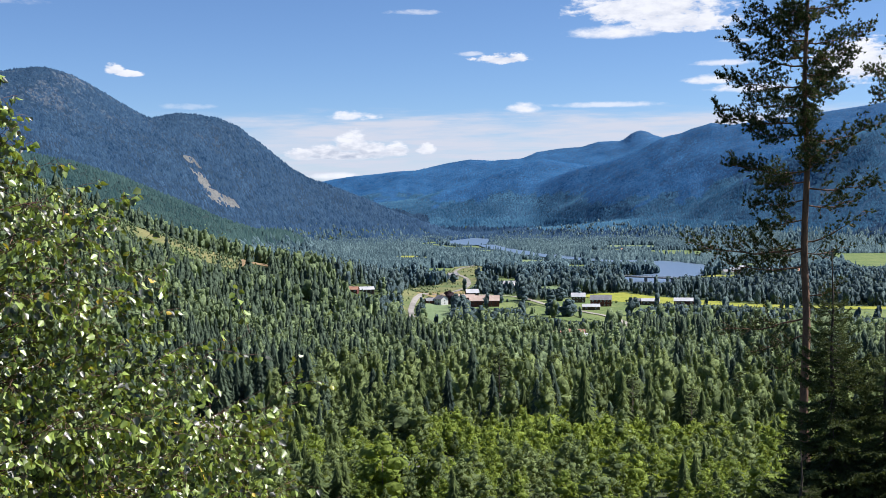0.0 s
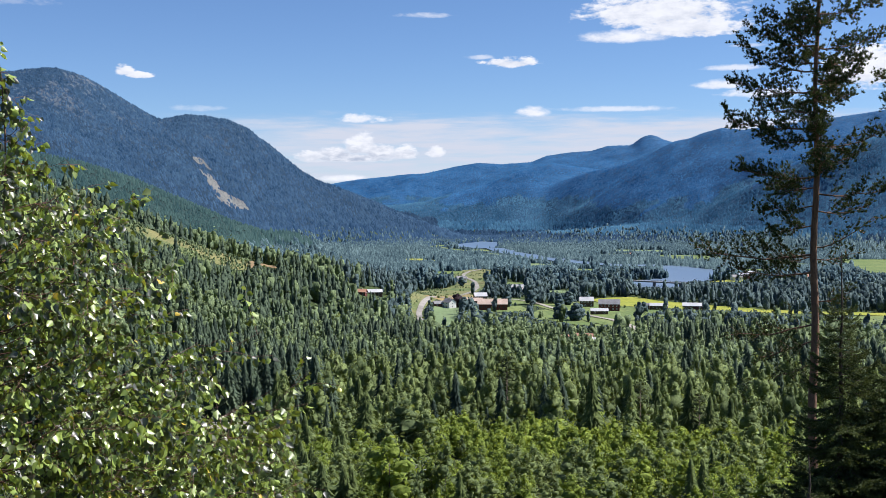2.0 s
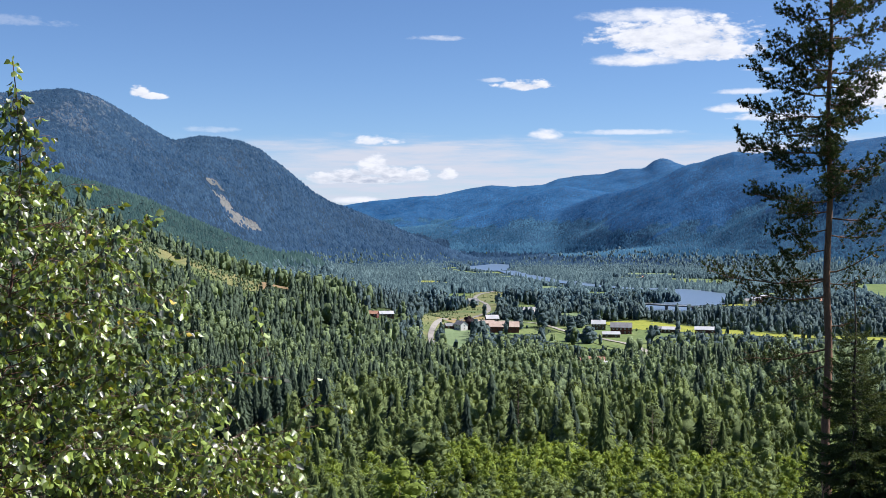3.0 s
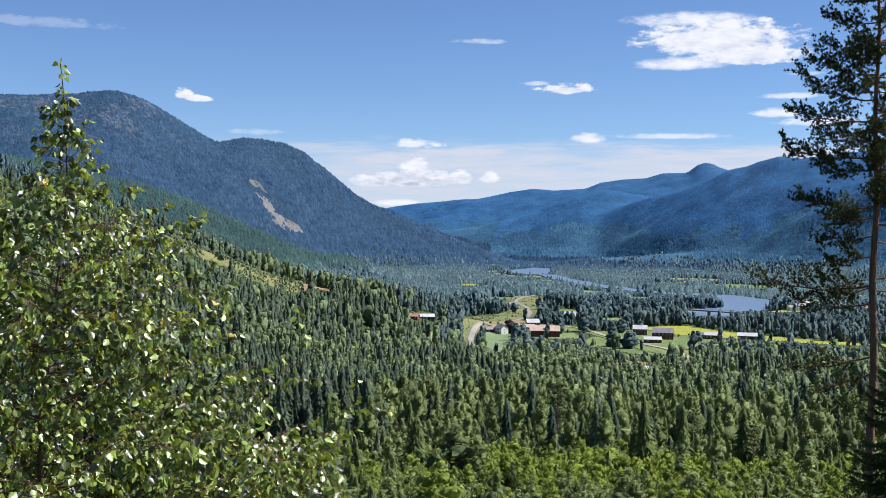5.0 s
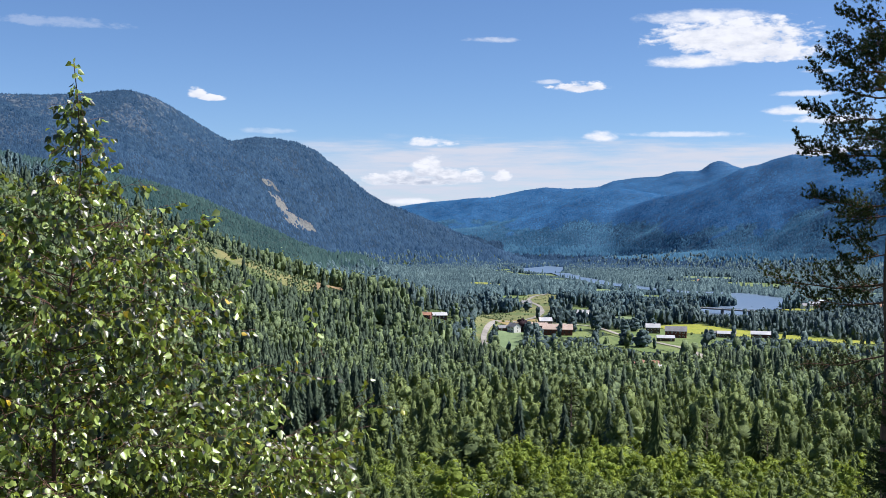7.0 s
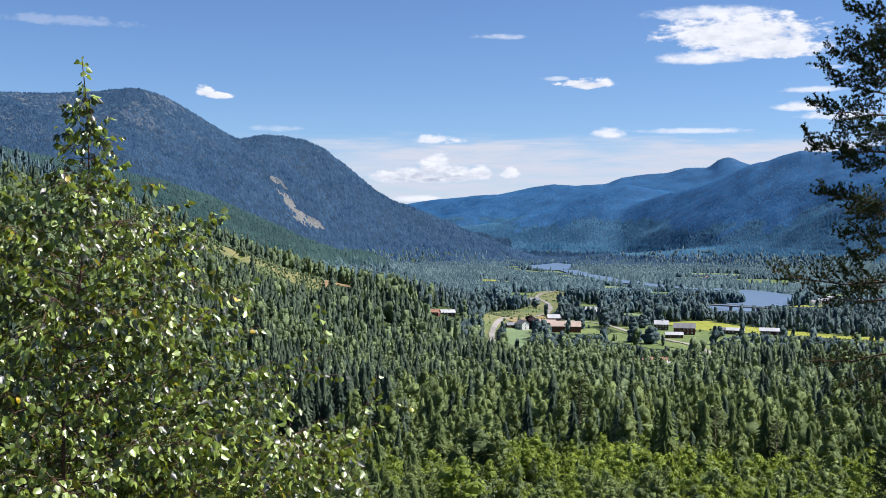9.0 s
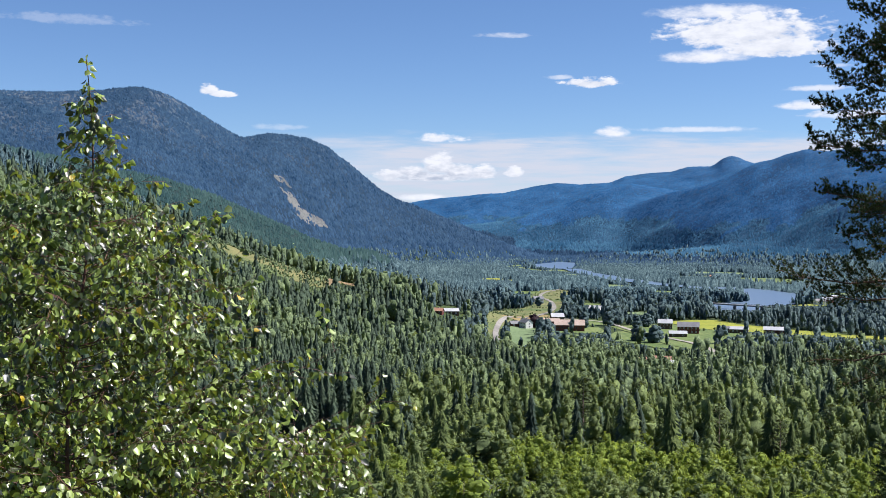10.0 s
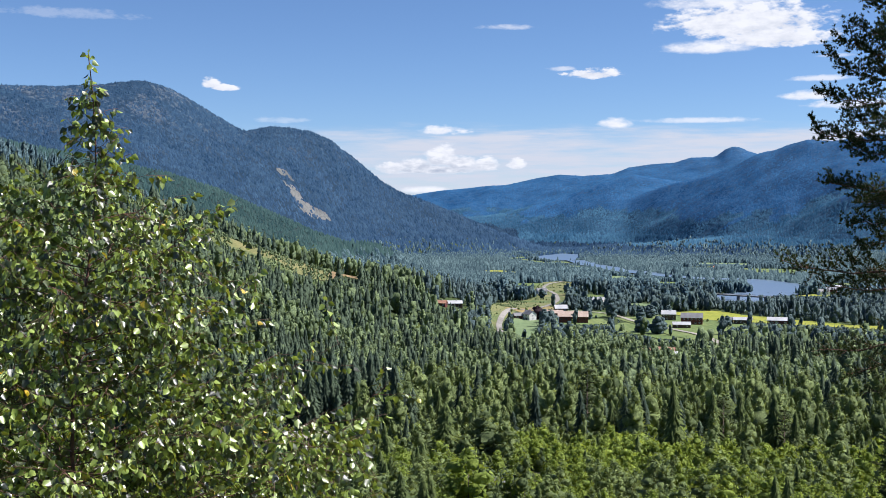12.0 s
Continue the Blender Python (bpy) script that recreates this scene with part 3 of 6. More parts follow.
def drape(name, poly, mat, step, lift, label, category, kind="structure"):
    """A sheet of land cover laid over the ground."""
    p = np.array(poly, float)
    xs = np.arange(p[:, 0].min() - step, p[:, 0].max() + step, step)
    ys = np.arange(p[:, 1].min() - step, p[:, 1].max() + step, step)
    X, Y = np.meshgrid(xs, ys, indexing="ij")
    keep = inside(poly, X[:-1, :-1] + step / 2, Y[:-1, :-1] + step / 2)
    i, j = np.nonzero(keep)
    ny = len(ys)
    f = np.stack([i * ny + j, (i + 1) * ny + j, (i + 1) * ny + j + 1, i * ny + j + 1], 1)
    used, inv = np.unique(f, return_inverse=True)
    f = inv.reshape(f.shape)
    x, y = X.ravel()[used].copy(), Y.ravel()[used].copy()
    count = np.bincount(f.ravel(), minlength=len(used))
    for v in np.nonzero(count < 4)[0]:
        best = None
        for (ax, ay), (bx, by) in zip(poly, poly[1:] + poly[:1]):
            dx, dy = bx - ax, by - ay
            t = min(1, max(0, ((x[v] - ax) * dx + (y[v] - ay) * dy) / (dx * dx + dy * dy)))
            q = (ax + t * dx, ay + t * dy)
            d = math.hypot(q[0] - x[v], q[1] - y[v])
            if best is None or d < best[0]:
                best = (d, q)
        if best[0] < step * 1.5:
            x[v], y[v] = best[1]
    ob = mesh_object(name, np.stack([x, y, height(x, y) + lift], 1), f, mat, smooth=True)
    return tagged(ob, label, category, kind=kind)


def smooth_line(pts, step):
    """Points every step along a Catmull-Rom curve."""
    pts = [Vector(p) for p in pts]
    pts = [pts[0] * 2 - pts[1]] + pts + [pts[-1] * 2 - pts[-2]]
    out = []
    for a, b, c, d in zip(pts, pts[1:], pts[2:], pts[3:]):
        k = max(2, int((c - b).length / step))
        for i in range(k):
            t = i / k
            out.append(0.5 * ((2 * b) + (c - a) * t + (2 * a - 5 * b + 4 * c - d) * t * t + (3 * b - a - 3 * c + d) * t ** 3))
    return out + [pts[-2]]


def ribbon(name, pts, width, mat, lift, label, category):
    line = smooth_line([(*p, 0) for p in pts], 6)
    verts, faces = [], []
    for i, p in enumerate(line):
        d = (line[min(i + 1, len(line) - 1)] - line[max(i - 1, 0)]).normalized()
        side = Vector((-d.y, d.x, 0)) * width / 2
        for q in (p - side, p, p + side):
            verts.append((q.x, q.y, 0))
        if i:
            b = 3 * i
            faces += [(b - 3, b - 2, b + 1, b), (b - 2, b - 1, b + 2, b + 1)]
    v = np.array(verts)
    v[:, 2] = height(v[:, 0], v[:, 1]) + lift
    ob = mesh_object(name, v, np.array(faces)[:, ::-1], mat, smooth=True)
    return tagged(ob, label, category, kind="structure")


# fields, clearings and roads on the plan
FIELDS = [
    ("ripe_field", [(205, 1190), (234, 1223), (262, 1232), (278, 1176), (295, 1150), (316, 1112), (329, 1094), (362, 1064), (385, 1048), (470, 1020), (470, 990), (375, 1018), (340, 1032), (320, 1044), (296, 1058), (268, 1070), (245, 1088), (222, 1118)], M_RIPE, "long strip of yellowing grain beside the river", "field"),
    ("farm_meadow", [(140, 1120), (204, 1175), (221, 1115), (244, 1085), (262, 1066), (231, 1018), (205, 956), (192, 895), (176, 900), (164, 940), (160, 1020)], M_GRASS, "mown green meadow round the red farm", "meadow"),
    ("home_field", [(44, 1090), (56, 1106), (70, 1080), (68, 1050), (60, 990), (46, 892), (37, 921), (37, 975)], M_PALE, "pale green crop below the farmhouse", "field"),
    ("road_verge", [(21, 1274), (19, 1049), (24, 946), (33, 1051), (56, 1185), (83, 1259), (103, 1325), (121, 1398), (130, 1576), (166, 1752), (149, 1809), (116, 1772), (92, 1631), (89, 1461), (71, 1391), (47, 1351)], M_VERGE, "rough grass along the winding road", "meadow"),
    ("dry_bank", [(36, 1150), (55, 1235), (90, 1270), (96, 1225), (70, 1190), (55, 1140)], M_SCRUB, "dry reddish bank with low scrub beside the road", "bank"),
    ("yard", [(82, 1120), (95, 1210), (150, 1200), (140, 1125)], M_GRASS, "grass yard behind the barn", "meadow"),
    ("far_bank_meadow", [(512, 2085), (518, 2262), (596, 2240), (640, 2160), (590, 2045)], M_GRASS, "bright meadow across the river", "meadow"),
    ("east_meadow", [(690, 1640), (800, 2050), (930, 2000), (830, 1600)], M_GRASS, "pale meadow under the shaded mountain", "meadow"),
    ("south_meadow", [(376, 930), (404, 992), (445, 1000), (482, 985), (470, 935), (406, 916)], M_GRASS, "green meadow below the grain strip", "meadow"),
    ("lake_meadow", [(96, 2740), (112, 2800), (150, 2900), (162, 2882), (120, 2764), (172, 2534), (236, 2596), (252, 2560), (256, 2440), (238, 2420), (228, 2500), (160, 2470)], M_GRASS, "flat grass shore of the lake", "meadow"),
    ("clearing", [(-265, 923), (-251, 938), (-232, 959), (-210, 980), (-191, 999), (-165, 1021), (-139, 1042), (-122, 1055), (-114, 985), (-122, 962), (-137, 945), (-154, 915), (-172, 905), (-190, 893), (-205, 888), (-222, 880), (-243, 868)], M_CLEAR, "felled hillside strip with dry grass and scrub", "clearing"),
    ("hillside_meadow", [(-347, 816), (-320, 856), (-297, 887), (-265, 925), (-254, 887), (-284, 849), (-306, 819), (-331, 780)], M_CLEAR, "grassy felled shoulder above the forest", "clearing"),
    ("earth_patch", [(-123, 1051), (-115, 1058), (-103, 1066), (-97, 1063), (-97, 1044), (-106, 1040), (-112, 1028), (-114, 992), (-117, 986), (-120, 1018)], M_EARTH, "bare orange earth cut into the hillside", "earth bank"),
    ("rock_slide", [(-441, 2687), (-421, 2705), (-394, 2690), (-374, 2649), (-341, 2668), (-310, 2702), (-311, 2672), (-343, 2628), (-371, 2609), (-392, 2631), (-422, 2666)], M_SLIDE, "pale bare rock slide on the mountain side", "rock slide"),
    ("track_bend", [(-47, 284), (-47, 312), (-43, 330), (-37, 326), (-36, 304), (-38, 284)], M_GRAVEL, "pale gravel turning place between the trees", "gravel"),
    ("dry_lawn", [(186, 592), (193, 618), (201, 616), (193, 590)], M_SCRUB, "dry yellow lawn beside the white house", "lawn"),
    ("farmyard", [(84, 1045), (84, 1112), (128, 1104), (132, 1052), (108, 1040)], M_GRASS, "grassy yard before the long barn", "meadow"),
    ("pasture", [(138, 1063), (122, 1000), (135, 956), (150, 909), (174, 896), (162, 938), (157, 1020), (146, 1070)], M_GRASS, "small green pasture between groves", "meadow"),
    ("slope_pasture", [(480, 2440), (500, 2520), (600, 2470), (570, 2390)], M_PALE, "pale pasture on the foot of the mountain", "meadow"),
]
for k, (az_m, r_m, w_m, d_m) in enumerate(((3.2, 1720, 60, 70), (7.4, 1930, 70, 90), (1.6, 2080, 60, 80), (9.6, 1790, 60, 60), (5.2, 2330, 50, 80), (11.2, 2330, 90, 70), (17.6, 1830, 70, 60),
                                          (19.4, 2010, 80, 80), (16.4, 1560, 50, 50), (6.0, 1480, 40, 50), (8.5, 1330, 35, 40))):
    mx, my = r_m * math.sin(radians(az_m)), r_m * math.cos(radians(az_m))
    FIELDS.append(("valley_meadow", [(round(mx + w_m / 2 * math.cos(q * 0.698) * (1 + 0.25 * math.sin(3 * q + k))), round(my + d_m / 2 * math.sin(q * 0.698) * (1 + 0.2 * math.cos(2 * q + k)))) for q in range(9)],
                   (M_GRASS, M_PALE, M_RIPE)[k % 3], "small meadow between valley groves", "meadow"))
ROADS = [
    ("main_road", [(28, 900), (28, 986), (29, 1035), (36, 1106), (52, 1182), (75, 1233), (97, 1321), (109, 1401), (113, 1521), (107, 1625), (121, 1719), (148, 1796)], 5.0, M_ASPHALT, "pale winding country road", "road"),
    ("farm_lane", [(66, 1197), (100, 1200), (140, 1165), (155, 1084), (168, 1040), (176, 1000), (187, 945), (189, 890), (180, 840)], 5.0, M_GRAVEL, "gravel lane to the red farm", "road"),
    ("forest_track", [(-95, 268), (-60, 296), (-42, 312), (-30, 332), (-22, 372)], 4.0, M_GRAVEL, "gravel forest track", "road"),
]
for nm, poly, mat, label, cat in FIELDS:
    drape(nm, poly, mat, 2.0 if poly[0][1] < 400 else 5.0 if poly[0][1] < 1500 else 12.0, 0.35 if nm not in ("dry_bank", "earth_patch") else 0.6, label, cat)
for nm, pts, w, mat, label, cat in ROADS:
    ribbon(nm, pts, w, mat, 0.9, label, cat)

for poly, label in zip(WATER, ("calm blue river beside the bridge", "still blue lake at the valley's end", "narrow river channel between wooded banks")):
    p = np.array(poly, float)
    c = p.mean(0)
    bm = bmesh.new()
    out = []
    k = len(poly)
    for i in range(k):
        d1, d2 = p[i] - p[i - 1], p[(i + 1) % k] - p[i]
        nrm = np.array([d1[1], -d1[0]]) / np.hypot(*d1) + np.array([d2[1], -d2[0]]) / np.hypot(*d2)
        nrm = nrm / max(0.5, np.hypot(*nrm))
        area = sum(p[j][0] * p[(j + 1) % k][1] - p[(j + 1) % k][0] * p[j][1] for j in range(k))
        out.append(p[i] + nrm * (12 if area > 0 else -12))
    f = bm.faces.new([bm.verts.new((*q, -3.4)) for q in out])
    bmesh.ops.triangulate(bm, faces=[f])
    bmesh.ops.recalc_face_normals(bm, faces=bm.faces)
    for f in bm.faces:
        if f.normal.z < 0:
            f.normal_flip()
    me = bpy.data.meshes.new("water")
    bm.to_mesh(me)
    bm.free()
    me.materials.append(M_WATER)
    ob = new("water", me)
    ob.location.z = {0: 0.0, 1: 0.02, 2: -0.03}[[w is poly for w in WATER].index(True)]
    tagged(ob, label, "water", kind="structure")

OPEN_LAND = [p for nm, p, *_ in FIELDS if nm not in ("clearing", "hillside_meadow", "rock_slide")] + OPEN_WATER
SLIDE = [p for nm, p, *_ in FIELDS if nm == "rock_slide"][0]
FELLED = [p for nm, p, *_ in FIELDS if nm in ("clearing", "hillside_meadow")]


def road_distance(x, y):
    best = np.full(np.shape(x), 1e9)
    for _, pts, *_ in ROADS:
        for (ax, ay), (bx, by) in zip(pts[:-1], pts[1:]):
            dx, dy = bx - ax, by - ay
            t = np.clip(((x - ax) * dx + (y - ay) * dy) / (dx * dx + dy * dy), 0, 1)
            best = np.minimum(best, np.hypot(x - ax - t * dx, y - ay - t * dy))
    return best


def open_land(x, y):
    o = np.zeros(np.shape(x), bool)
    for p in OPEN_LAND:
        o |= inside(p, x, y)
    return o


def open_ground(x, y):
    o = np.zeros(np.shape(x), bool)
    for p in OPEN_LAND + FELLED + WATER:
        o |= inside(p, x, y)
    return o


# clear ground round houses and a boulder; trees before them are lowered for the camera
SITES = [(127, 752, 19), (115, 758, 12), (136, 744, 12), (202, 585, 16), (163, 604, 12), (-11, 1060, 13), (-23, 1040, 11), (455, 1500, 14), (478, 1540, 14),
         (505, 1590, 14), (528, 1545, 14), (548, 1500, 14), (463, 2190, 16), (5, 188, 5), (96, 1505, 14), (150, 1330, 14), (258, 2480, 16)]


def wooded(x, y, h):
    """Heights of trees that may stand here, at most h: none on fields, water and roads, cut lower where they would hide
    open land from the camera.
    """
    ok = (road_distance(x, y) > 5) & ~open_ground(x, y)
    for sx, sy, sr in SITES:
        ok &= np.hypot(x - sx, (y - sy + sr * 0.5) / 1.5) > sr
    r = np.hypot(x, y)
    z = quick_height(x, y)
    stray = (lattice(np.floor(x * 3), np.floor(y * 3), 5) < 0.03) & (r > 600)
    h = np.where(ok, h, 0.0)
    # each tree is kept below the camera's sight line to open land behind it
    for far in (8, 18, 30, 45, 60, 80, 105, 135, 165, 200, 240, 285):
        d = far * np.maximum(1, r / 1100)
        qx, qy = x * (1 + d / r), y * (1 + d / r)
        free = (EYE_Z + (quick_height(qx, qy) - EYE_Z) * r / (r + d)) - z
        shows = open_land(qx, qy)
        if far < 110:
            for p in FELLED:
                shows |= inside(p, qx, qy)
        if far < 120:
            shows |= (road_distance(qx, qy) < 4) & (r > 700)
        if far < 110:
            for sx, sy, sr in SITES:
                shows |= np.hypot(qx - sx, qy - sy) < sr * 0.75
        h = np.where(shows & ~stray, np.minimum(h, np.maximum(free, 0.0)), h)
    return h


# ---------------------------------------------------------------- the woods
rng = np.random.default_rng(7)


def outward(v, f, n):
    """Turns every triangle so that it faces the way its crown bulges."""
    n = n / (np.linalg.norm(n, axis=1, keepdims=True) + 1e-9)
    g = np.cross(v[f[:, 1]] - v[f[:, 0]], v[f[:, 2]] - v[f[:, 0]])
    flip = np.einsum("ij,ij->i", g, n[f].mean(1)) < 0
    f = f.copy()
    f[flip] = f[flip][:, ::-1]
    return f, n


def spruce_form(layers, spikes, seed, wide=0.17, ragged=0.3):
    """A spruce of height 1: skirts of drooping boughs with ragged tips round a stem. Returns vertices, triangles, material indices, normals."""
    g = np.random.default_rng(seed)
    v, f, m, n = [], [], [], []
    for k in range(layers):
        t = k / (layers - 1)
        h = 0.05 + 0.84 * t
        reach = wide * (1 - h) ** 0.8 * g.uniform(0.85, 1.12) + 0.010
        rise = 1.9 * 0.9 / layers + 0.02
        turn, b = g.uniform(0, 6.28), len(v)
        v.append((0, 0, min(1.0, h + rise)))
        n.append((0, 0, 1.0))
        for q in range(2 * spikes):
            a = turn + 3.1416 * q / spikes + g.uniform(-0.12, 0.12)
            rr = reach * (g.uniform(1 - ragged, 1 + ragged) if q % 2 == 0 else g.uniform(0.45, 0.7))
            drop = -0.012 - 0.10 * reach if q % 2 == 0 else 0.02
            v.append((rr * math.cos(a), rr * math.sin(a), max(0.01, h + drop + g.uniform(-0.018, 0.018))))
            n.append((math.cos(a), math.sin(a), 0.55 if q % 2 == 0 else 0.15))
        for q in range(2 * spikes):
            f.append((b, b + 1 + q, b + 1 + (q + 1) % (2 * spikes)))
            m.append(0)
    b = len(v)
    v += [(0.012, 0, 0), (-0.006, 0.011, 0), (-0.006, -0.011, 0), (0, 0, 0.97)]
    n += [(1, 0, 0.1), (-0.5, 0.8, 0.1), (-0.5, -0.8, 0.1), (0, 0, 1)]
    f += [(b, b + 1, b + 3), (b + 1, b + 2, b + 3), (b + 2, b, b + 3)]
    m += [1, 1, 1]
    v, f = np.array(v, float), np.array(f)
    f, n = outward(v, f, np.array(n, float) + g.normal(size=v.shape) * 0.10)
    return v, f, np.array(m), n


PHI = (1 + 5 ** 0.5) / 2
BALL_V = np.array([(-1, PHI, 0), (1, PHI, 0), (-1, -PHI, 0), (1, -PHI, 0), (0, -1, PHI), (0, 1, PHI), (0, -1, -PHI), (0, 1, -PHI), (PHI, 0, -1), (PHI, 0, 1), (-PHI, 0, -1), (-PHI, 0, 1)]) / math.hypot(1, PHI)
BALL_F = [(0, 11, 5), (0, 5, 1), (0, 1, 7), (0, 7, 10), (0, 10, 11), (1, 5, 9), (5, 11, 4), (11, 10, 2), (10, 7, 6), (7, 1, 8), (3, 9, 4), (3, 4, 2), (3, 2, 6), (3, 6, 8), (3, 8, 9), (4, 9, 5), (2, 4, 11), (6, 2, 10), (8, 6, 7), (9, 8, 1)]


def leafy_form(lumps, sprays, size, seed, wide=0.24, low=0.1, fine=False, peak=0.0, core=1.0):
    """A broad-leaved tree of height 1: uneven masses of leaves on a stem, with loose sprays standing out of them. peak: how pointed its head is."""
    g = np.random.default_rng(seed)
    v, f, m, n = [], [], [], []
    ball_f, ball_v = BALL_F, BALL_V
    if fine:
        pts, made, split = [tuple(p) for p in BALL_V], {}, []

        def middle(a, b):
            key = (min(a, b), max(a, b))
            if key not in made:
                p = (BALL_V[a] + BALL_V[b])
                pts.append(tuple(p / np.linalg.norm(p)))
                made[key] = len(pts) - 1
            return made[key]

        for a, b, c in BALL_F:
            ab, bc, ca = middle(a, b), middle(b, c), middle(c, a)
            split += [(a, ab, ca), (b, bc, ab), (c, ca, bc), (ab, bc, ca)]
        ball_f, ball_v = split, np.array(pts)
    masses = []
    for k in range(lumps):
        t = (k + 0.5) / lumps
        h = low + (0.94 - low) * t
        girth = wide * (math.sin(math.pi * min(0.93, 0.22 + 0.70 * t)) ** 0.7) * (1 - peak * t)
        a = k * 2.4 + g.uniform(-0.6, 0.6)
        off = girth * g.uniform(0.25, 0.55) * (0 if k == lumps - 1 else 1)
        masses.append((np.array([off * math.cos(a), off * math.sin(a), h]), girth * g.uniform(0.62, 0.85) * core, ((0.94 - low) / lumps * g.uniform(0.85, 1.25) + 0.25 * girth) * core))
    for c, rad, tall in masses:
        b = len(v)
        spin = g.uniform(0, 6.28)
        cs, sn = math.cos(spin), math.sin(spin)
        for p in ball_v:
            q = np.array([p[0] * cs - p[1] * sn, p[0] * sn + p[1] * cs, p[2]])
            w = c + q * np.array([rad, rad, tall]) * g.uniform(0.72, 1.25)
            v.append((w[0], w[1], min(1.0, max(0.0, w[2]))))
            n.append(q + np.array([c[0], c[1], 0]) / (wide + 1e-6) * 0.7 + np.array([0, 0, 0.12]) + g.normal(size=3) * 0.36)
        for tri in ball_f:
            f.append(tuple(b + i for i in tri))
            m.append(0)
    for k in range(sprays):
        c, rad, tall = masses[k % lumps]
        d = g.normal(size=3)
        d /= np.linalg.norm(d)
        p = c + d * np.array([rad, rad, tall]) * g.uniform(0.9, 1.3) / core ** 0.5
        z = size * g.uniform(0.5, 1.4)
        s1 = np.cross(d, g.normal(size=3))
        s1 /= np.linalg.norm(s1) + 1e-9
        s2 = np.cross(d, s1) + d * g.uniform(-0.2, 0.7)
        b = len(v)
        for e in (-s1 * 0.6 - s2 * 0.35, s1 * 0.6 - s2 * 0.35, s2 * 0.75):
            w = p + e * z
            v.append(tuple(w))
        n += [d + np.array([0, 0, 0.25]) + g.normal(size=3) * 0.3] * 3
        f.append((b, b + 1, b + 2))
        m.append(0)
    b = len(v)
    v += [(0.014, 0, 0), (-0.007, 0.012, 0), (-0.007, -0.012, 0), (0, 0, 0.85)]
    f += [(b, b + 1, b + 3), (b + 1, b + 2, b + 3), (b + 2, b, b + 3)]
    m += [1, 1, 1]
    n += [np.array([1, 0, 0.1]), np.array([-0.5, 0.8, 0.1]), np.array([-0.5, -0.8, 0.1]), np.array([0, 0, 1])]
    v, f = np.array(v, float), np.array(f)
    f, n = outward(v, f, np.array(n))
    return v, f, np.array(m), n


def cone_form(seed, sides=5):
    g = np.random.default_rng(seed)
    v, f = [(0, 0, 1.0)], []
    for k in range(sides):
        a = 6.283 * k / sides
        r1 = 0.17 * g.uniform(0.75, 1.25)
        v.append((r1 * math.cos(a), r1 * math.sin(a), 0.05 + g.uniform(-0.05, 0.1)))
    for k in range(sides):
        f.append((0, 1 + k, 1 + (k + 1) % sides))
    v, f = np.array(v, float), np.array(f)
    f, n = outward(v, f, v * np.array([3.0, 3.0, 0]) + np.array([0, 0, 0.7]))
    return v, f, np.zeros(len(f), int), n


def canopy_form(seed):
    """Treetops flattened to a low, broad hummock, normals turned up so that far forest shades as evenly as in haze."""
    v, f, m, n = cone_form(seed, 5)
    n = v * np.array([3.6, 3.6, 0]) + np.array([0, 0, 1.0])
    return v, f, m, n / np.linalg.norm(n, axis=1, keepdims=True)


def round_form(seed):
    """A far broad-leaved crown: a lumpy, open cap of few faces."""
    g = np.random.default_rng(seed)
    v, f = [(0, 0, 1.0)], []
    for ring, (h, r1) in enumerate(((0.70, 0.22), (0.10, 0.27))):
        for k in range(5):
            a = 6.283 * (k + 0.5 * ring) / 5 + g.uniform(-0.2, 0.2)
            q = r1 * g.uniform(0.75, 1.25)
            v.append((q * math.cos(a), q * math.sin(a), h + g.uniform(-0.06, 0.06)))
    for k in range(5):
        f.append((0, 1 + k, 1 + (k + 1) % 5))
        a, b = 1 + k, 1 + (k + 1) % 5
        f += [(a, a + 5, b), (b, a + 5, b + 5)]
    v, f = np.array(v, float), np.array(f)
    f, n = outward(v, f, v * np.array([3.6, 3.6, 0]) + np.array([0, 0, 0.1]) + v * np.array([0, 0, 0.8]))
    return v, f, np.zeros(len(f), int), n


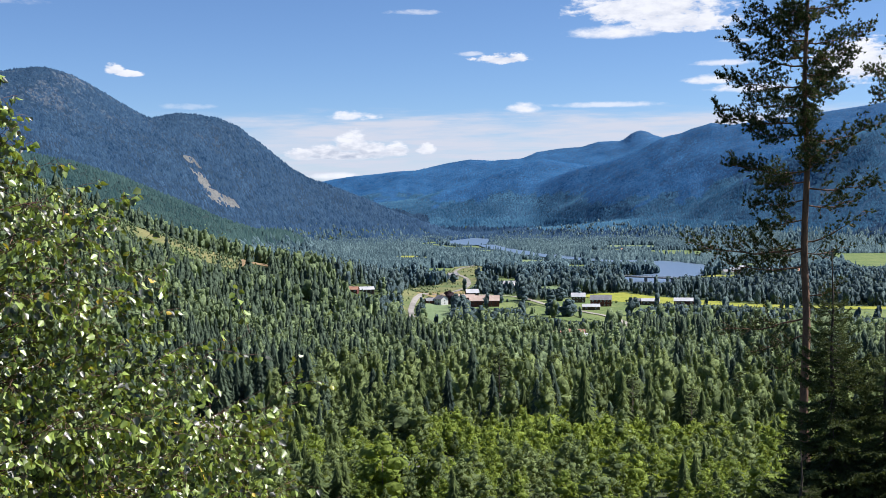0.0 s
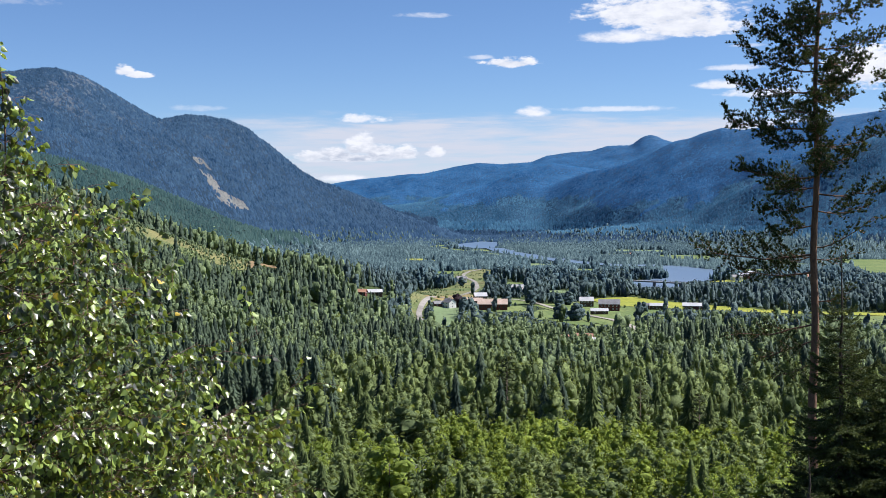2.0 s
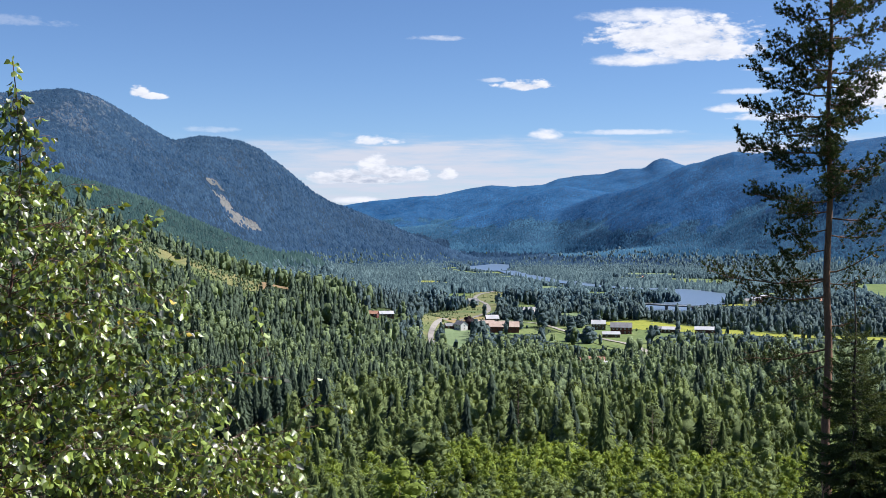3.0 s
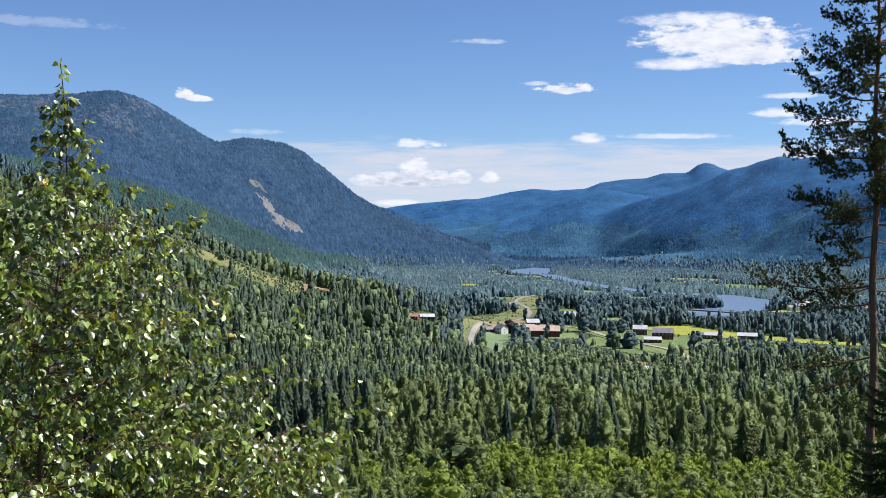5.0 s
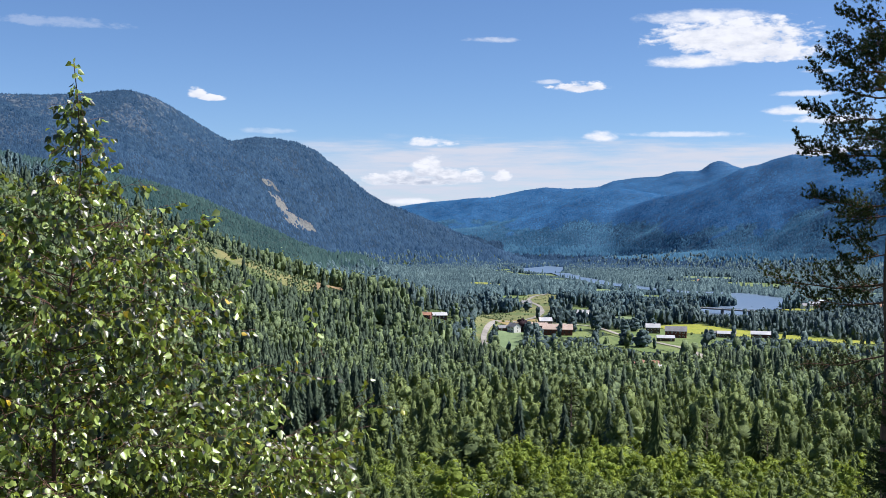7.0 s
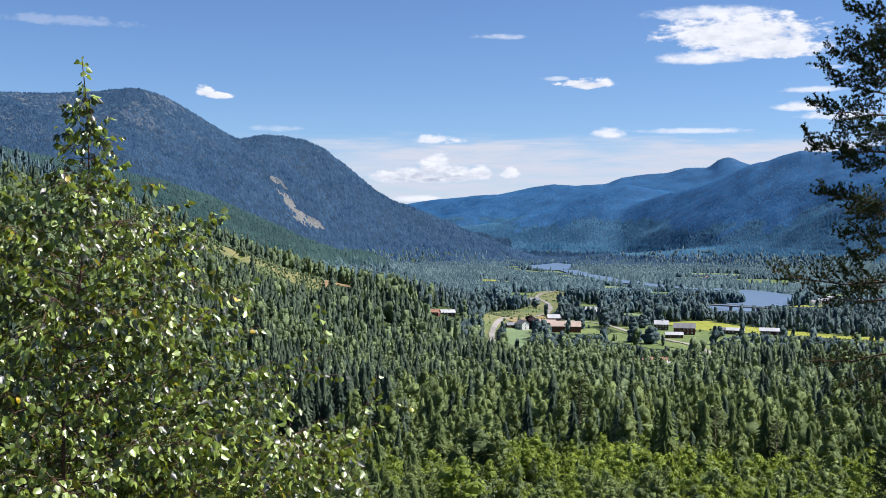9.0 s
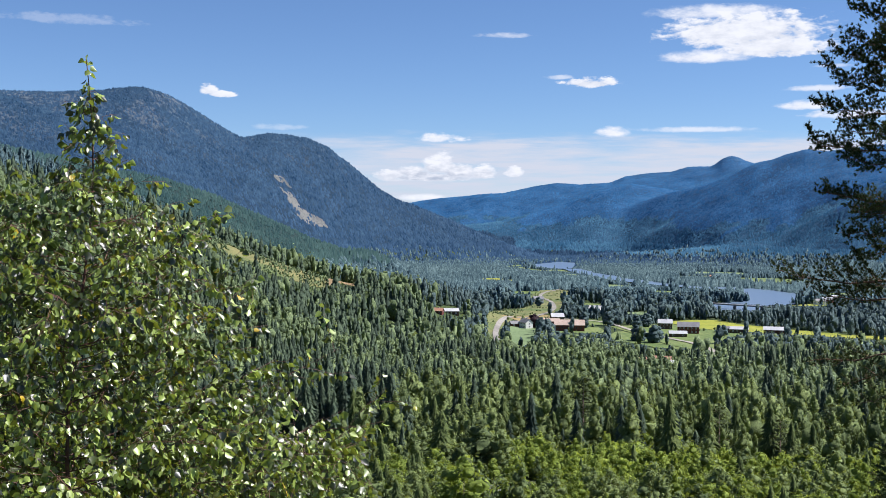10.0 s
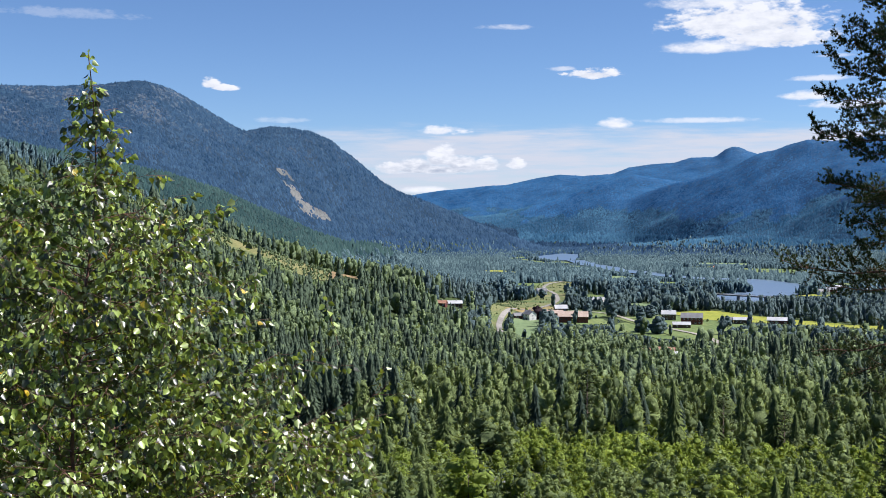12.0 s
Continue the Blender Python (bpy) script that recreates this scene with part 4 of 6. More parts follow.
def plant(name, forms, x, y, h, mats, label, spread=1.0, sink=0.3, follow=False):
    """One mesh of many trees; follow: a closed canopy that leans with the slope."""
    vs, fs, ms, ns, tints, base = [], [], [], [], [], 0
    z = quick_height(x, y)
    pick = rng.integers(0, len(forms), len(x))
    if follow:
        slope = np.stack([(quick_height(x - 20, y) - quick_height(x + 20, y)) / 40, (quick_height(x, y - 20) - quick_height(x, y + 20)) / 40, np.ones(len(x))], -1)
        slope /= np.linalg.norm(slope, axis=1, keepdims=True)
    for k, (v, f, m, n) in enumerate(forms):
        sel = np.nonzero(pick == k)[0]
        if not len(sel):
            continue
        a = rng.uniform(0, 6.283, len(sel))
        wide = h[sel] * rng.uniform(0.75, 1.45, len(sel)) * spread
        ca, sn = np.cos(a) * wide, np.sin(a) * wide
        lean = rng.normal(0, 0.025, (len(sel), 2))
        X = v[None, :, 0] * ca[:, None] - v[None, :, 1] * sn[:, None] + x[sel, None] + v[None, :, 2] * h[sel, None] * lean[:, :1]
        Y = v[None, :, 0] * sn[:, None] + v[None, :, 1] * ca[:, None] + y[sel, None] + v[None, :, 2] * h[sel, None] * lean[:, 1:]
        Z = v[None, :, 2] * h[sel, None] + z[sel, None] - sink
        if follow:
            Z = Z - ((X - x[sel, None]) * slope[sel, :1] + (Y - y[sel, None]) * slope[sel, 1:2]) / slope[sel, 2:]
        vs.append(np.stack([X, Y, Z], -1).reshape(-1, 3))
        fs.append((f[None] + (np.arange(len(sel)) * len(v))[:, None, None] + base).reshape(-1, 3))
        ms.append(np.tile(m, len(sel)))
        c1, s1 = np.cos(a)[:, None], np.sin(a)[:, None]
        ns.append(np.stack([n[None, :, 0] * c1 - n[None, :, 1] * s1, n[None, :, 0] * s1 + n[None, :, 1] * c1, np.repeat(n[None, :, 2], len(sel), 0)], -1).reshape(-1, 3))
        if follow:
            ns[-1] = (ns[-1].reshape(len(sel), len(v), 3) * np.array([1, 1, 0.15]) + slope[sel][:, None]).reshape(-1, 3)
            ns[-1] /= np.linalg.norm(ns[-1], axis=1, keepdims=True)
        tints.append(np.repeat(rng.uniform(0, 1, len(sel)), len(v)))
        base += len(v) * len(sel)
    if not vs:
        return None
    ob = mesh_object(name, np.vstack(vs), np.vstack(fs), mats, np.concatenate(ms), normals=np.vstack(ns))
    ob.data.attributes.new("tint", "FLOAT", "POINT").data.foreach_set("value", np.concatenate(tints).astype(np.float32))
    return tagged(ob, label, "trees", kind="stuff")


def scatter(count, r0, r1, az0=-25.5, az1=28.0):
    r = np.sqrt(rng.uniform(r0 * r0, r1 * r1, count))
    a = np.radians(rng.uniform(az0, az1, count))
    return r * np.sin(a), r * np.cos(a)


def stand_kind(x, y):
    """Above 0: broad-leaved stand; below: spruce."""
    return value_noise(x, y, 90, 21, 3) * 1.6


SPRUCE_A = [spruce_form(21, 8, s, 0.18, 0.28) for s in range(6)]
SPRUCE_B = [spruce_form(12, 6, 20 + s, 0.18, 0.25) for s in range(6)]
SPRUCE_C = [spruce_form(4, 4, 40 + s, 0.19, 0.2) for s in range(6)]
LEAFY_A = [leafy_form(7, 260, 0.026, 60 + s, 0.215, 0.05, False, 0.45, 0.85) for s in range(6)]
LEAFY_B = [leafy_form(6, 110, 0.038, 80 + s, 0.24, 0.06, False, 0.32, 0.84) for s in range(6)]
LEAFY_C = [leafy_form(2 + (s == 0), 10, 0.10, 120 + s, 0.29, 0.2, False, 0.25) for s in range(6)]
SPRUCE_N = [spruce_form(18, 9, 140 + s, 0.22) for s in range(5)]
BUSH = [leafy_form(7, 170, 0.058, 100 + s, 0.36, 0.08, False, 0.2, 0.60) for s in range(6)]
BUSH_NEAR = [leafy_form(9, 310, 0.043, 160 + s, 0.36, 0.08, False, 0.2, 0.52) for s in range(6)]
CONES = [cone_form(s, 4) for s in range(6)]
CANOPY = [canopy_form(30 + s) for s in range(6)]
ROUNDS = [round_form(s) for s in range(6)]

PATCH = np.array([[5, 188, 8], [4.7, 178, 7.5], [4.3, 168, 6.5], [4.0, 160, 5.5], [3.8, 152, 4.5], [-33, 318, 6], [-43, 270, 8], [-41, 252, 7], [-36, 262, 6], [-39, 280, 7], [-33, 246, 5], [34, 196, 5], [20, 205, 4]], float)     # bare spots in the young growth, most on the camera's sight lines to boulder and track


def bare(x, y):
    o = np.zeros(len(x), bool)
    for px, py, pr in PATCH:
        o |= np.hypot(x - px, (y - py) * 0.6) < pr
    return o


def build_woods():
    # young growth below the lookout
    x, y = scatter(2400, 104, 262, -16.0, 24.0)
    r = np.hypot(x, y)
    h = rng.uniform(2.4, 6.0, len(x)) * (0.75 + 0.4 * np.clip((r - 80) / 150, 0, 1))
    h *= np.where(rng.uniform(size=len(x)) < 0.05, 1.35, 1.0)
    clump = value_noise(x, y, 16, 33, 2)
    h *= 0.85 + 0.55 * clump
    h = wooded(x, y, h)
    ok = (h > 0.8) & ~bare(x, y) & (road_distance(x, y) > 3.5) & ~open_ground(x, y) & (clump > -0.58)
    x, y, h = x[ok], y[ok], h[ok]
    conifer = rng.uniform(size=len(x)) < 0.03 + 0.12 * (value_noise(x, y, 40, 31, 2) > 0.25) + 0.30 * np.clip((-x / y) / 0.08, 0, 1)
    # part of the bushes get a darker colour in place of shaded gaps
    deep = ~conifer & (value_noise(x, y, 22, 37, 2) + rng.uniform(-0.5, 0.5, len(x)) + 0.55 * np.clip((-x / y - 0.01) / 0.08, 0, 1) > 0.28)
    fresh = ~conifer & ~deep
    close = np.hypot(x, y) < 190
    for forms, sel in ((BUSH_NEAR, close), (BUSH, ~close)):
        plant("young_birch_growth", forms, x[fresh & sel], y[fresh & sel], h[fresh & sel], [M_YOUNG, M_BARK], "dense bright green young birch and rowan on the slope")
        plant("dark_bush_growth", forms, x[deep & sel], y[deep & sel], h[deep & sel] * 1.1, [M_LEAF, M_BARK], "darker bushes among the young birches, standing in for shaded gaps")
    plant("young_spruce_growth", SPRUCE_N, x[conifer], y[conifer], h[conifer] * 1.2, [M_SPRUCE, M_BARK], "young spruces among the birch growth", 1.1)
    # tall trees at the foot of the slope
    x, y = scatter(1200, 240, 420)
    r = np.hypot(x, y)
    h = rng.uniform(9.0, 20.0, len(x)) * np.clip(0.5 + (r - 240) / 110, 0.5, 1.0)
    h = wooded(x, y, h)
    ok = (h > 1.5) & (value_noise(x, y, 55, 41, 2) + np.clip((r - 240) / 60, -1, 0.9) > -0.35)
    x, y, h = x[ok], y[ok], h[ok]
    leaf = stand_kind(x, y) + rng.uniform(-0.8, 0.8, len(x)) - 0.9 * np.clip((-x / y - 0.02) / 0.06, 0, 1) > -0.85
    leaf &= ~((x / y < -0.055) & (x / y > -0.19) & (np.hypot(x, y) > 325))       # a close spruce stand
    plant("birch_wood", LEAFY_A, x[leaf], y[leaf], h[leaf], [M_LEAF, M_BARK], "tall birches and aspens in summer leaf")
    plant("spruce_wood", SPRUCE_A, x[~leaf], y[~leaf], h[~leaf] * 1.15, [M_SPRUCE_SLOPE, M_BARK], "dark pointed spruces between the birches")
    # the middle forest
    x, y = scatter(4600, 420, 740)
    h = rng.uniform(10, 21, len(x))
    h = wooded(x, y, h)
    ok = (h > 1.5) & in_sight(x, y, quick_height(x, y) + h)
    x, y, h = x[ok], y[ok], h[ok]
    left = np.degrees(np.arctan2(x, y)) < 2
    leaf = stand_kind(x, y) + rng.uniform(-0.6, 0.6, len(x)) - np.where(left, -0.16, -0.62) > -0.02
    leaf &= ~((x / y < -0.055) & (x / y > -0.19) & (np.hypot(x, y) < 500))
    plant("birch_wood", LEAFY_B, x[leaf], y[leaf], h[leaf] * 0.95, [M_LEAF_SLOPE, M_BARK], "broad-leaved stands on the lower slope")
    plant("spruce_wood", SPRUCE_B, x[~leaf], y[~leaf], h[~leaf] * 1.1, [M_SPRUCE_SLOPE, M_BARK], "close-grown spruce forest on the lower slope")
    # valley floor and shoulder
    x, y = scatter(17000, 740, 1620)
    h = rng.uniform(7, 20, len(x))
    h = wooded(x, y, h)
    ok = (h > 1.5) & in_sight(x, y, quick_height(x, y) + h)
    x, y, h = x[ok], y[ok], h[ok]
    az = np.degrees(np.arctan2(x, y))
    leaf = stand_kind(x, y) + rng.uniform(-0.6, 0.6, len(x)) + np.where(az > 0.5, 1.05, 0.0) > 0.1
    # material picked by distance: the further off, the more haze in its colour
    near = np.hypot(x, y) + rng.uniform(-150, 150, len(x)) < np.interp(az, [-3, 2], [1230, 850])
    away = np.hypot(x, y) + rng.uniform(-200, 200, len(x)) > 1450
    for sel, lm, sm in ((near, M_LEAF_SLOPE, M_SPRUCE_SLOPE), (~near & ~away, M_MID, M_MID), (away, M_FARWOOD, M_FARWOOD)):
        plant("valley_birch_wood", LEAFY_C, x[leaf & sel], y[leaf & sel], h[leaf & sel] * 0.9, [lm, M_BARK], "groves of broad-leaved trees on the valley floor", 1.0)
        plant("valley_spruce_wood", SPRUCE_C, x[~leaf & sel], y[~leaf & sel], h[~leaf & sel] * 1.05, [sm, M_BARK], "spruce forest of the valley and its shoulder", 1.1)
    # scrub coming up on the felled strip
    x, y = scatter(9000, 760, 1080, -24, -4)
    ok = np.zeros(len(x), bool)
    for p in FELLED:
        ok |= inside(p, x, y)
    ok &= value_noise(x, y, 18, 71, 3) > -0.15
    plant("felled_strip_scrub", LEAFY_C, x[ok], y[ok], rng.uniform(1.2, 3.6, int(ok.sum())), [M_LEAF_SLOPE, M_BARK], "young scrub and single trees on the felled strip", 1.4)
    # scrub on the rough grass along the road
    x, y = scatter(5000, 930, 1820, 0.0, 7.0)
    ok = np.zeros(len(x), bool)
    for nm, p, *_ in FIELDS:
        if nm == "road_verge":
            ok |= inside(p, x, y)
    ok &= (value_noise(x, y, 20, 73, 2) > 0.05) & (road_distance(x, y) > 5)
    plant("verge_scrub", LEAFY_C, x[ok], y[ok], rng.uniform(0.8, 2.6, int(ok.sum())), [M_LEAF_SLOPE, M_BARK], "low bushes on the rough grass by the road", 1.6)
    # far slopes
    x, y = scatter(380000, 1620, 4900)
    zz = quick_height(x, y)
    h = np.where(zz < 40, rng.uniform(6, 16, len(x)) * np.where(np.hypot(x, y) > 2200, 0.7, 1.0), rng.uniform(3.2, 6.4, len(x)))
    ok = in_sight(x, y, zz + h * 0.6)
    x, y, h, zz = x[ok], y[ok], h[ok], zz[ok]
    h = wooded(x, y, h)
    ok = (h > 1.2) & (value_noise(x, y, 150, 51, 3) > -0.95 + 0.6 * np.clip((zz - 250) / 120, 0, 1))
    x, y, h, zz = x[ok], y[ok], h[ok], zz[ok]
    h *= np.clip(1.15 - 0.35 * np.clip((zz - 200) / 150, 0, 1), 0.7, 1.2)
    ok = ~inside(SLIDE, x, y) | (value_noise(x, y, 9, 61, 2) > 0.02)
    x, y, h, zz = x[ok], y[ok], h[ok], zz[ok]
    # trees on the far side get the haze-blue leaf colours
    blue = far_side(x, y, zz)
    floor = (zz + rng.uniform(-8, 8, len(x)) < 26) & (np.hypot(x, y) < 2900 + rng.uniform(-300, 300, len(x)))
    leaf = (stand_kind(x * 0.6, y * 0.6) + rng.uniform(-0.5, 0.5, len(x)) > 0.30) & floor
    blue &= ~floor
    spiky = floor & ~leaf
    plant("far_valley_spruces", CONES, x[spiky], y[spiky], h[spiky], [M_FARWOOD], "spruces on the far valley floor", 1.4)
    blue, plain = blue & ~floor, ~blue & ~floor
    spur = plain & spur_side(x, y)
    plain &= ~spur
    plant("spur_spruce_forest", CONES, x[spur], y[spur], h[spur] * 1.1, [M_SPUR], "dark spruce forest on the spur, tinted slightly blue for haze", 1.9)
    plant("mountain_spruce_forest", CANOPY, x[plain], y[plain], h[plain] * 0.9, [M_SPRUCE_FAR], "dark conifer forest covering the mountain sides, tinted blue for haze", 2.6, follow=True)
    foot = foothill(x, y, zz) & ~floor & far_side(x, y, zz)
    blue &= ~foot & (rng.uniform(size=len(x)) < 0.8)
    plant("foothill_forest", CANOPY, x[foot], y[foot], h[foot] * 0.7, [M_FOOT_TREES], "mixed forest on the foothills, tinted blue for distance haze", 2.9, follow=True)
    plant("far_spruce_forest", CANOPY, x[blue], y[blue], h[blue] * 0.4, [M_SPRUCE_HAZE], "conifer forest on the far range, painted blue for distance haze", 6.0, follow=True)
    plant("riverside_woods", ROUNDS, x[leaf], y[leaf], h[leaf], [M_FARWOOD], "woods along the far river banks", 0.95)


build_woods()


# ---------------------------------------------------------------- trees beside the lookout
class Shape:
    """Collects triangles for one mesh."""

    def __init__(self):
        self.v, self.f = [], []

    def tube(self, pts, radii, sides=6):
        b, k = len(self.v), len(pts)
        for i, p in enumerate(pts):
            d = (pts[min(i + 1, k - 1)] - pts[max(i - 1, 0)]).normalized()
            u = d.cross(Vector((0.31, 0.95, 0.07))).normalized()
            w = d.cross(u)
            for q in range(sides):
                a = 6.2832 * q / sides
                self.v.append(p + (u * math.cos(a) + w * math.sin(a)) * radii[i])
        for i in range(k - 1):
            for q in range(sides):
                c, d = b + i * sides + q, b + i * sides + (q + 1) % sides
                self.f += [(c, d, d + sides), (c, d + sides, c + sides)]

    def blade(self, p, d, length, width, g):
        side = d.cross(Vector(g.normal(size=3))).normalized() * width / 2
        b = len(self.v)
        self.v += [p - side, p + side, p + d * length]
        self.f.append((b, b + 1, b + 2))

    def leaf(self, m, size):
        b = len(self.v)
        for x, y, z in ((0, 0, 0), (0.38, 0.28, 0.13), (0.28, 0.62, 0.10), (0, 1, -0.12), (-0.28, 0.62, 0.13), (-0.38, 0.28, 0.10), (0, 0.5, -0.03)):
            self.v.append(m @ Vector((x * size, y * size, z * size)))
        for q in range(6):
            self.f.append((b + 6, b + q, b + (q + 1) % 6))

    def make(self, name, mat, parent=None, smooth=False):
        return mesh_object(name, np.array([tuple(p) for p in self.v]), np.array(self.f), mat, smooth=smooth, parent=parent)


def thing(name, loc, label, category, group=""):
    ob = new(name)
    ob.location = loc
    return tagged(ob, label, category, group=group)


def ground_z(x, y):
    return float(height(np.array([x]), np.array([y]))[0])


def polar(az, r):
    return r * math.sin(radians(az)), r * math.cos(radians(az))


def curve(p0, d, length, rise, sag, g, k=7, wobble=0.03):
    pts = []
    for i in range(k):
        t = i / (k - 1)
        p = p0 + d * length * t + Vector((0, 0, rise * t ** 1.4 - sag * math.sin(math.pi * t)))
        if 0 < i:
            p += Vector(g.normal(size=3)) * wobble * length * t
        pts.append(p)
    return pts


def along(pts, t):
    q = t * (len(pts) - 1)
    i = min(int(q), len(pts) - 2)
    return pts[i].lerp(pts[i + 1], q - i), (pts[i + 1] - pts[i]).normalized()


def scots_pine(name, az, r, top, boughs, seed, label, lean=0.0, girth=0.118):
    """A tall pine: reddish tapered trunk, crooked boughs with needle tufts at their ends. boughs: height, turn, length, rise, fullness."""
    g = np.random.default_rng(seed)
    x, y = polar(az, r)
    z0 = ground_z(x, y)
    right, away = Vector((math.cos(radians(az)), -math.sin(radians(az)), 0)), Vector((math.sin(radians(az)), math.cos(radians(az)), 0))
    root = thing(name, (x, y, z0 - 0.2), label, "tree")
    H = top - z0

    def stem(z):
        t = (z - z0) / H
        return right * (lean * t + 0.03 * math.sin(z * 1.7)) + away * 0.03 * math.sin(z * 1.1) + Vector((0, 0, z - z0 + 0.2))

    zs = [z0 - 0.2 + (H + 0.1) * i / 26 for i in range(27)]
    sh = Shape()
    sh.tube([stem(z) for z in zs], [girth * (1.25 if i == 0 else 1.0) * (1 - 0.88 * (i / 26) ** 1.1) + 0.006 for i in range(27)], 12)
    sh.make("trunk", M_PINE_BARK, root, True)
    for hz, turn, length, rise, full in boughs:
        a, length = radians(turn), length * 0.87
        d = right * math.cos(a) + away * math.sin(a)
        pts = curve(stem(hz), d, length, rise, 0.06 * length, g, 8, 0.025)
        wood, tufts = Shape(), Shape()
        thick = 0.009 + 0.009 * length
        wood.tube(pts, [thick * (1 - 0.8 * i / 7) for i in range(8)], 5)
        twigs = int((14 + 20 * length) * full) + 2
        for k in range(twigs):
            t = 0.14 + 0.86 * (k + 0.5) / twigs
            p, fwd = along(pts, min(0.999, t))
            side = fwd.cross(Vector((0, 0, 1))).normalized() * (1 if k % 2 else -1)
            td = (fwd * g.uniform(0.25, 0.9) + side * g.uniform(0.2, 0.9) + Vector((0, 0, g.uniform(-0.6, 0.9)))).normalized()
            tl = (0.24 + 0.22 * length * (1.2 - t)) * g.uniform(0.6, 1.15)
            tp = curve(p, td, tl, 0.10 * tl, 0.0, g, 4, 0.06)
            wood.tube(tp, [0.007, 0.006, 0.005, 0.003], 3)
            for q in range(max(3, int(tl / 0.058))):
                c, cd = along(tp, min(0.999, 0.25 + 0.75 * (q + g.uniform(0.3, 1)) / max(3, int(tl / 0.058))))
                c = c + Vector(g.normal(size=3)) * 0.03
                axis = (cd * 0.6 + Vector((0, 0, 0.65)) + Vector(g.normal(size=3)) * 0.35).normalized()
                for _ in range(19):
                    nd = (axis * 0.9 + Vector(g.normal(size=3)) * 0.45).normalized()
                    tufts.blade(c, nd, g.uniform(0.042, 0.090), 0.017, g)
        b = wood.make("bough", M_PINE_BARK, root, True)
        tagged(tufts.make("needles", M_PINE, b), "dark green needle tufts")
    return root


def pine_z(y):
    return 104.43 - 0.01293 * y


def big_pine():
    g = np.random.default_rng(3)
    rows = [(-60, 180, 1.1, 0.2, 1), (-20, 175, 1.35, 0.25, 1), (35, 182, 1.5, 0.3, 1), (70, 178, 1.7, 0.45, 1.1), (115, 180, 2.0, 0.7, 1.1), (150, 184, 2.1, 0.32, 1.1),
            (185, 172, 1.5, 0.2, 0.9), (212, 180, 2.35, 0.32, 1.15), (235, 195, 1.5, 0.1, 0.9), (300, 181, 2.05, 0.22, 1.1), (318, 168, 1.3, 0.0, 1), (350, 190, 1.4, -0.1, 1),
            (385, 175, 1.1, -0.15, 1), (437, 180, 2.95, 0.16, 0.8), (468, 187, 2.0, 0.05, 0.7), (440, 160, 1.0, -0.2, 0.8), (560, 180, 2.1, -0.35, 0.5), (590, 170, 1.4, -0.45, 0.5), (630, 200, 1.0, -0.3, 0.4),
            (-30, 2, 1.2, 0.2, 1), (15, 0, 1.45, 0.25, 1), (75, 3, 1.55, 0.28, 1.1), (100, 10, 1.2, 0.1, 1), (130, 355, 1.15, 0.1, 1), (165, 5, 0.9, 0.1, 0.9), (245, 0, 1.8, 0.35, 0.7),
            (275, 12, 1.2, 0.3, 0.7), (330, 357, 1.75, 0.12, 0.7), (360, 8, 1.3, 0.1, 0.5), (425, 0, 1.5, 0.75, 0.25), (445, 10, 1.0, 0.12, 0.4), (520, 350, 0.9, 0.25, 0.3)]
    for q in range(27):
        y = -170 + 18 * q
        rows.append((y, g.choice([g.uniform(40, 140), g.uniform(220, 320)]), g.uniform(0.7, 1.4), g.uniform(0.1, 0.35), 0.9))
    for q in range(8):
        rows.append((-100 - 12 * q, 40 + 83 * q, 1.0 - 0.08 * q, 0.3, 0.8))
    scots_pine("pine_tree", 20.45, 28.0, 107.2, [(pine_z(y), a, l, rise, full) for y, a, l, rise, full in rows], 11, "tall pine with reddish trunk and ragged dark crown")
    rows = [(102.5, 178, 1.75, 0.25, 1.2), (102.1, 195, 1.6, 0.1, 1.1), (103.2, 185, 1.2, 0.2, 1.0), (101.2, 175, 1.3, 0.1, 0.9), (104.0, 180, 1.1, 0.2, 0.9),
            (102.8, 90, 1.2, 0.2, 0.8), (103.5, 0, 1.4, 0.2, 0.8), (101.6, 10, 1.6, 0.2, 0.8), (104.6, 270, 0.9, 0.2, 0.8)]
    scots_pine("pine_tree", 26.4, 28.0, 105.6, rows, 12, "neighbouring pine with dark needle tufts")


def spruce_bough(seed, k):
    """One drooping spruce bough of length 1 along x."""
    g = np.random.default_rng(seed)
    wood, green = Shape(), Shape()
    pts = [Vector((t, 0.03 * math.sin(5 * t + seed), -0.22 * math.sin(2.2 * t) + 0.10 * t ** 3)) for t in np.linspace(0, 1, 7)]
    wood.tube(pts, [0.012 * (1 - 0.8 * i / 6) for i in range(7)], 4)
    for q in range(k):
        t = 0.12 + 0.88 * (q + 0.5) / k
        p, fwd = along(pts, min(0.999, t))
        side = Vector((-fwd.y, fwd.x, 0)).normalized() * (1 if q % 2 else -1)
        d = (fwd * 0.7 + side * g.uniform(0.5, 0.9) + Vector((0, 0, g.uniform(-0.35, 0.05)))).normalized()
        length = (0.10 + 0.42 * (1.05 - t)) * g.uniform(0.7, 1.1)
        tp = curve(p, d, length, -0.06 * length, 0, g, 4, 0.05)
        for w in range(int(length / 0.035) + 3):
            c, cd = along(tp, min(0.999, (w + g.uniform()) / (int(length / 0.035) + 3)))
            for _ in range(2):
                green.blade(c, (cd * 0.8 + Vector(g.normal(size=3)) * 0.55).normalized(), g.uniform(0.045, 0.085), 0.034, g)
    return wood, green


SPRUCE_BOUGHS = []
for q in range(4):
    w, gr = spruce_bough(200 + q, 22)
    a, b = w.make("bough", M_BARK), gr.make("needles", M_NEAR_SPRUCE)
    SPRUCE_BOUGHS.append((a.data, b.data))
    bpy.data.objects.remove(a)
    bpy.data.objects.remove(b)


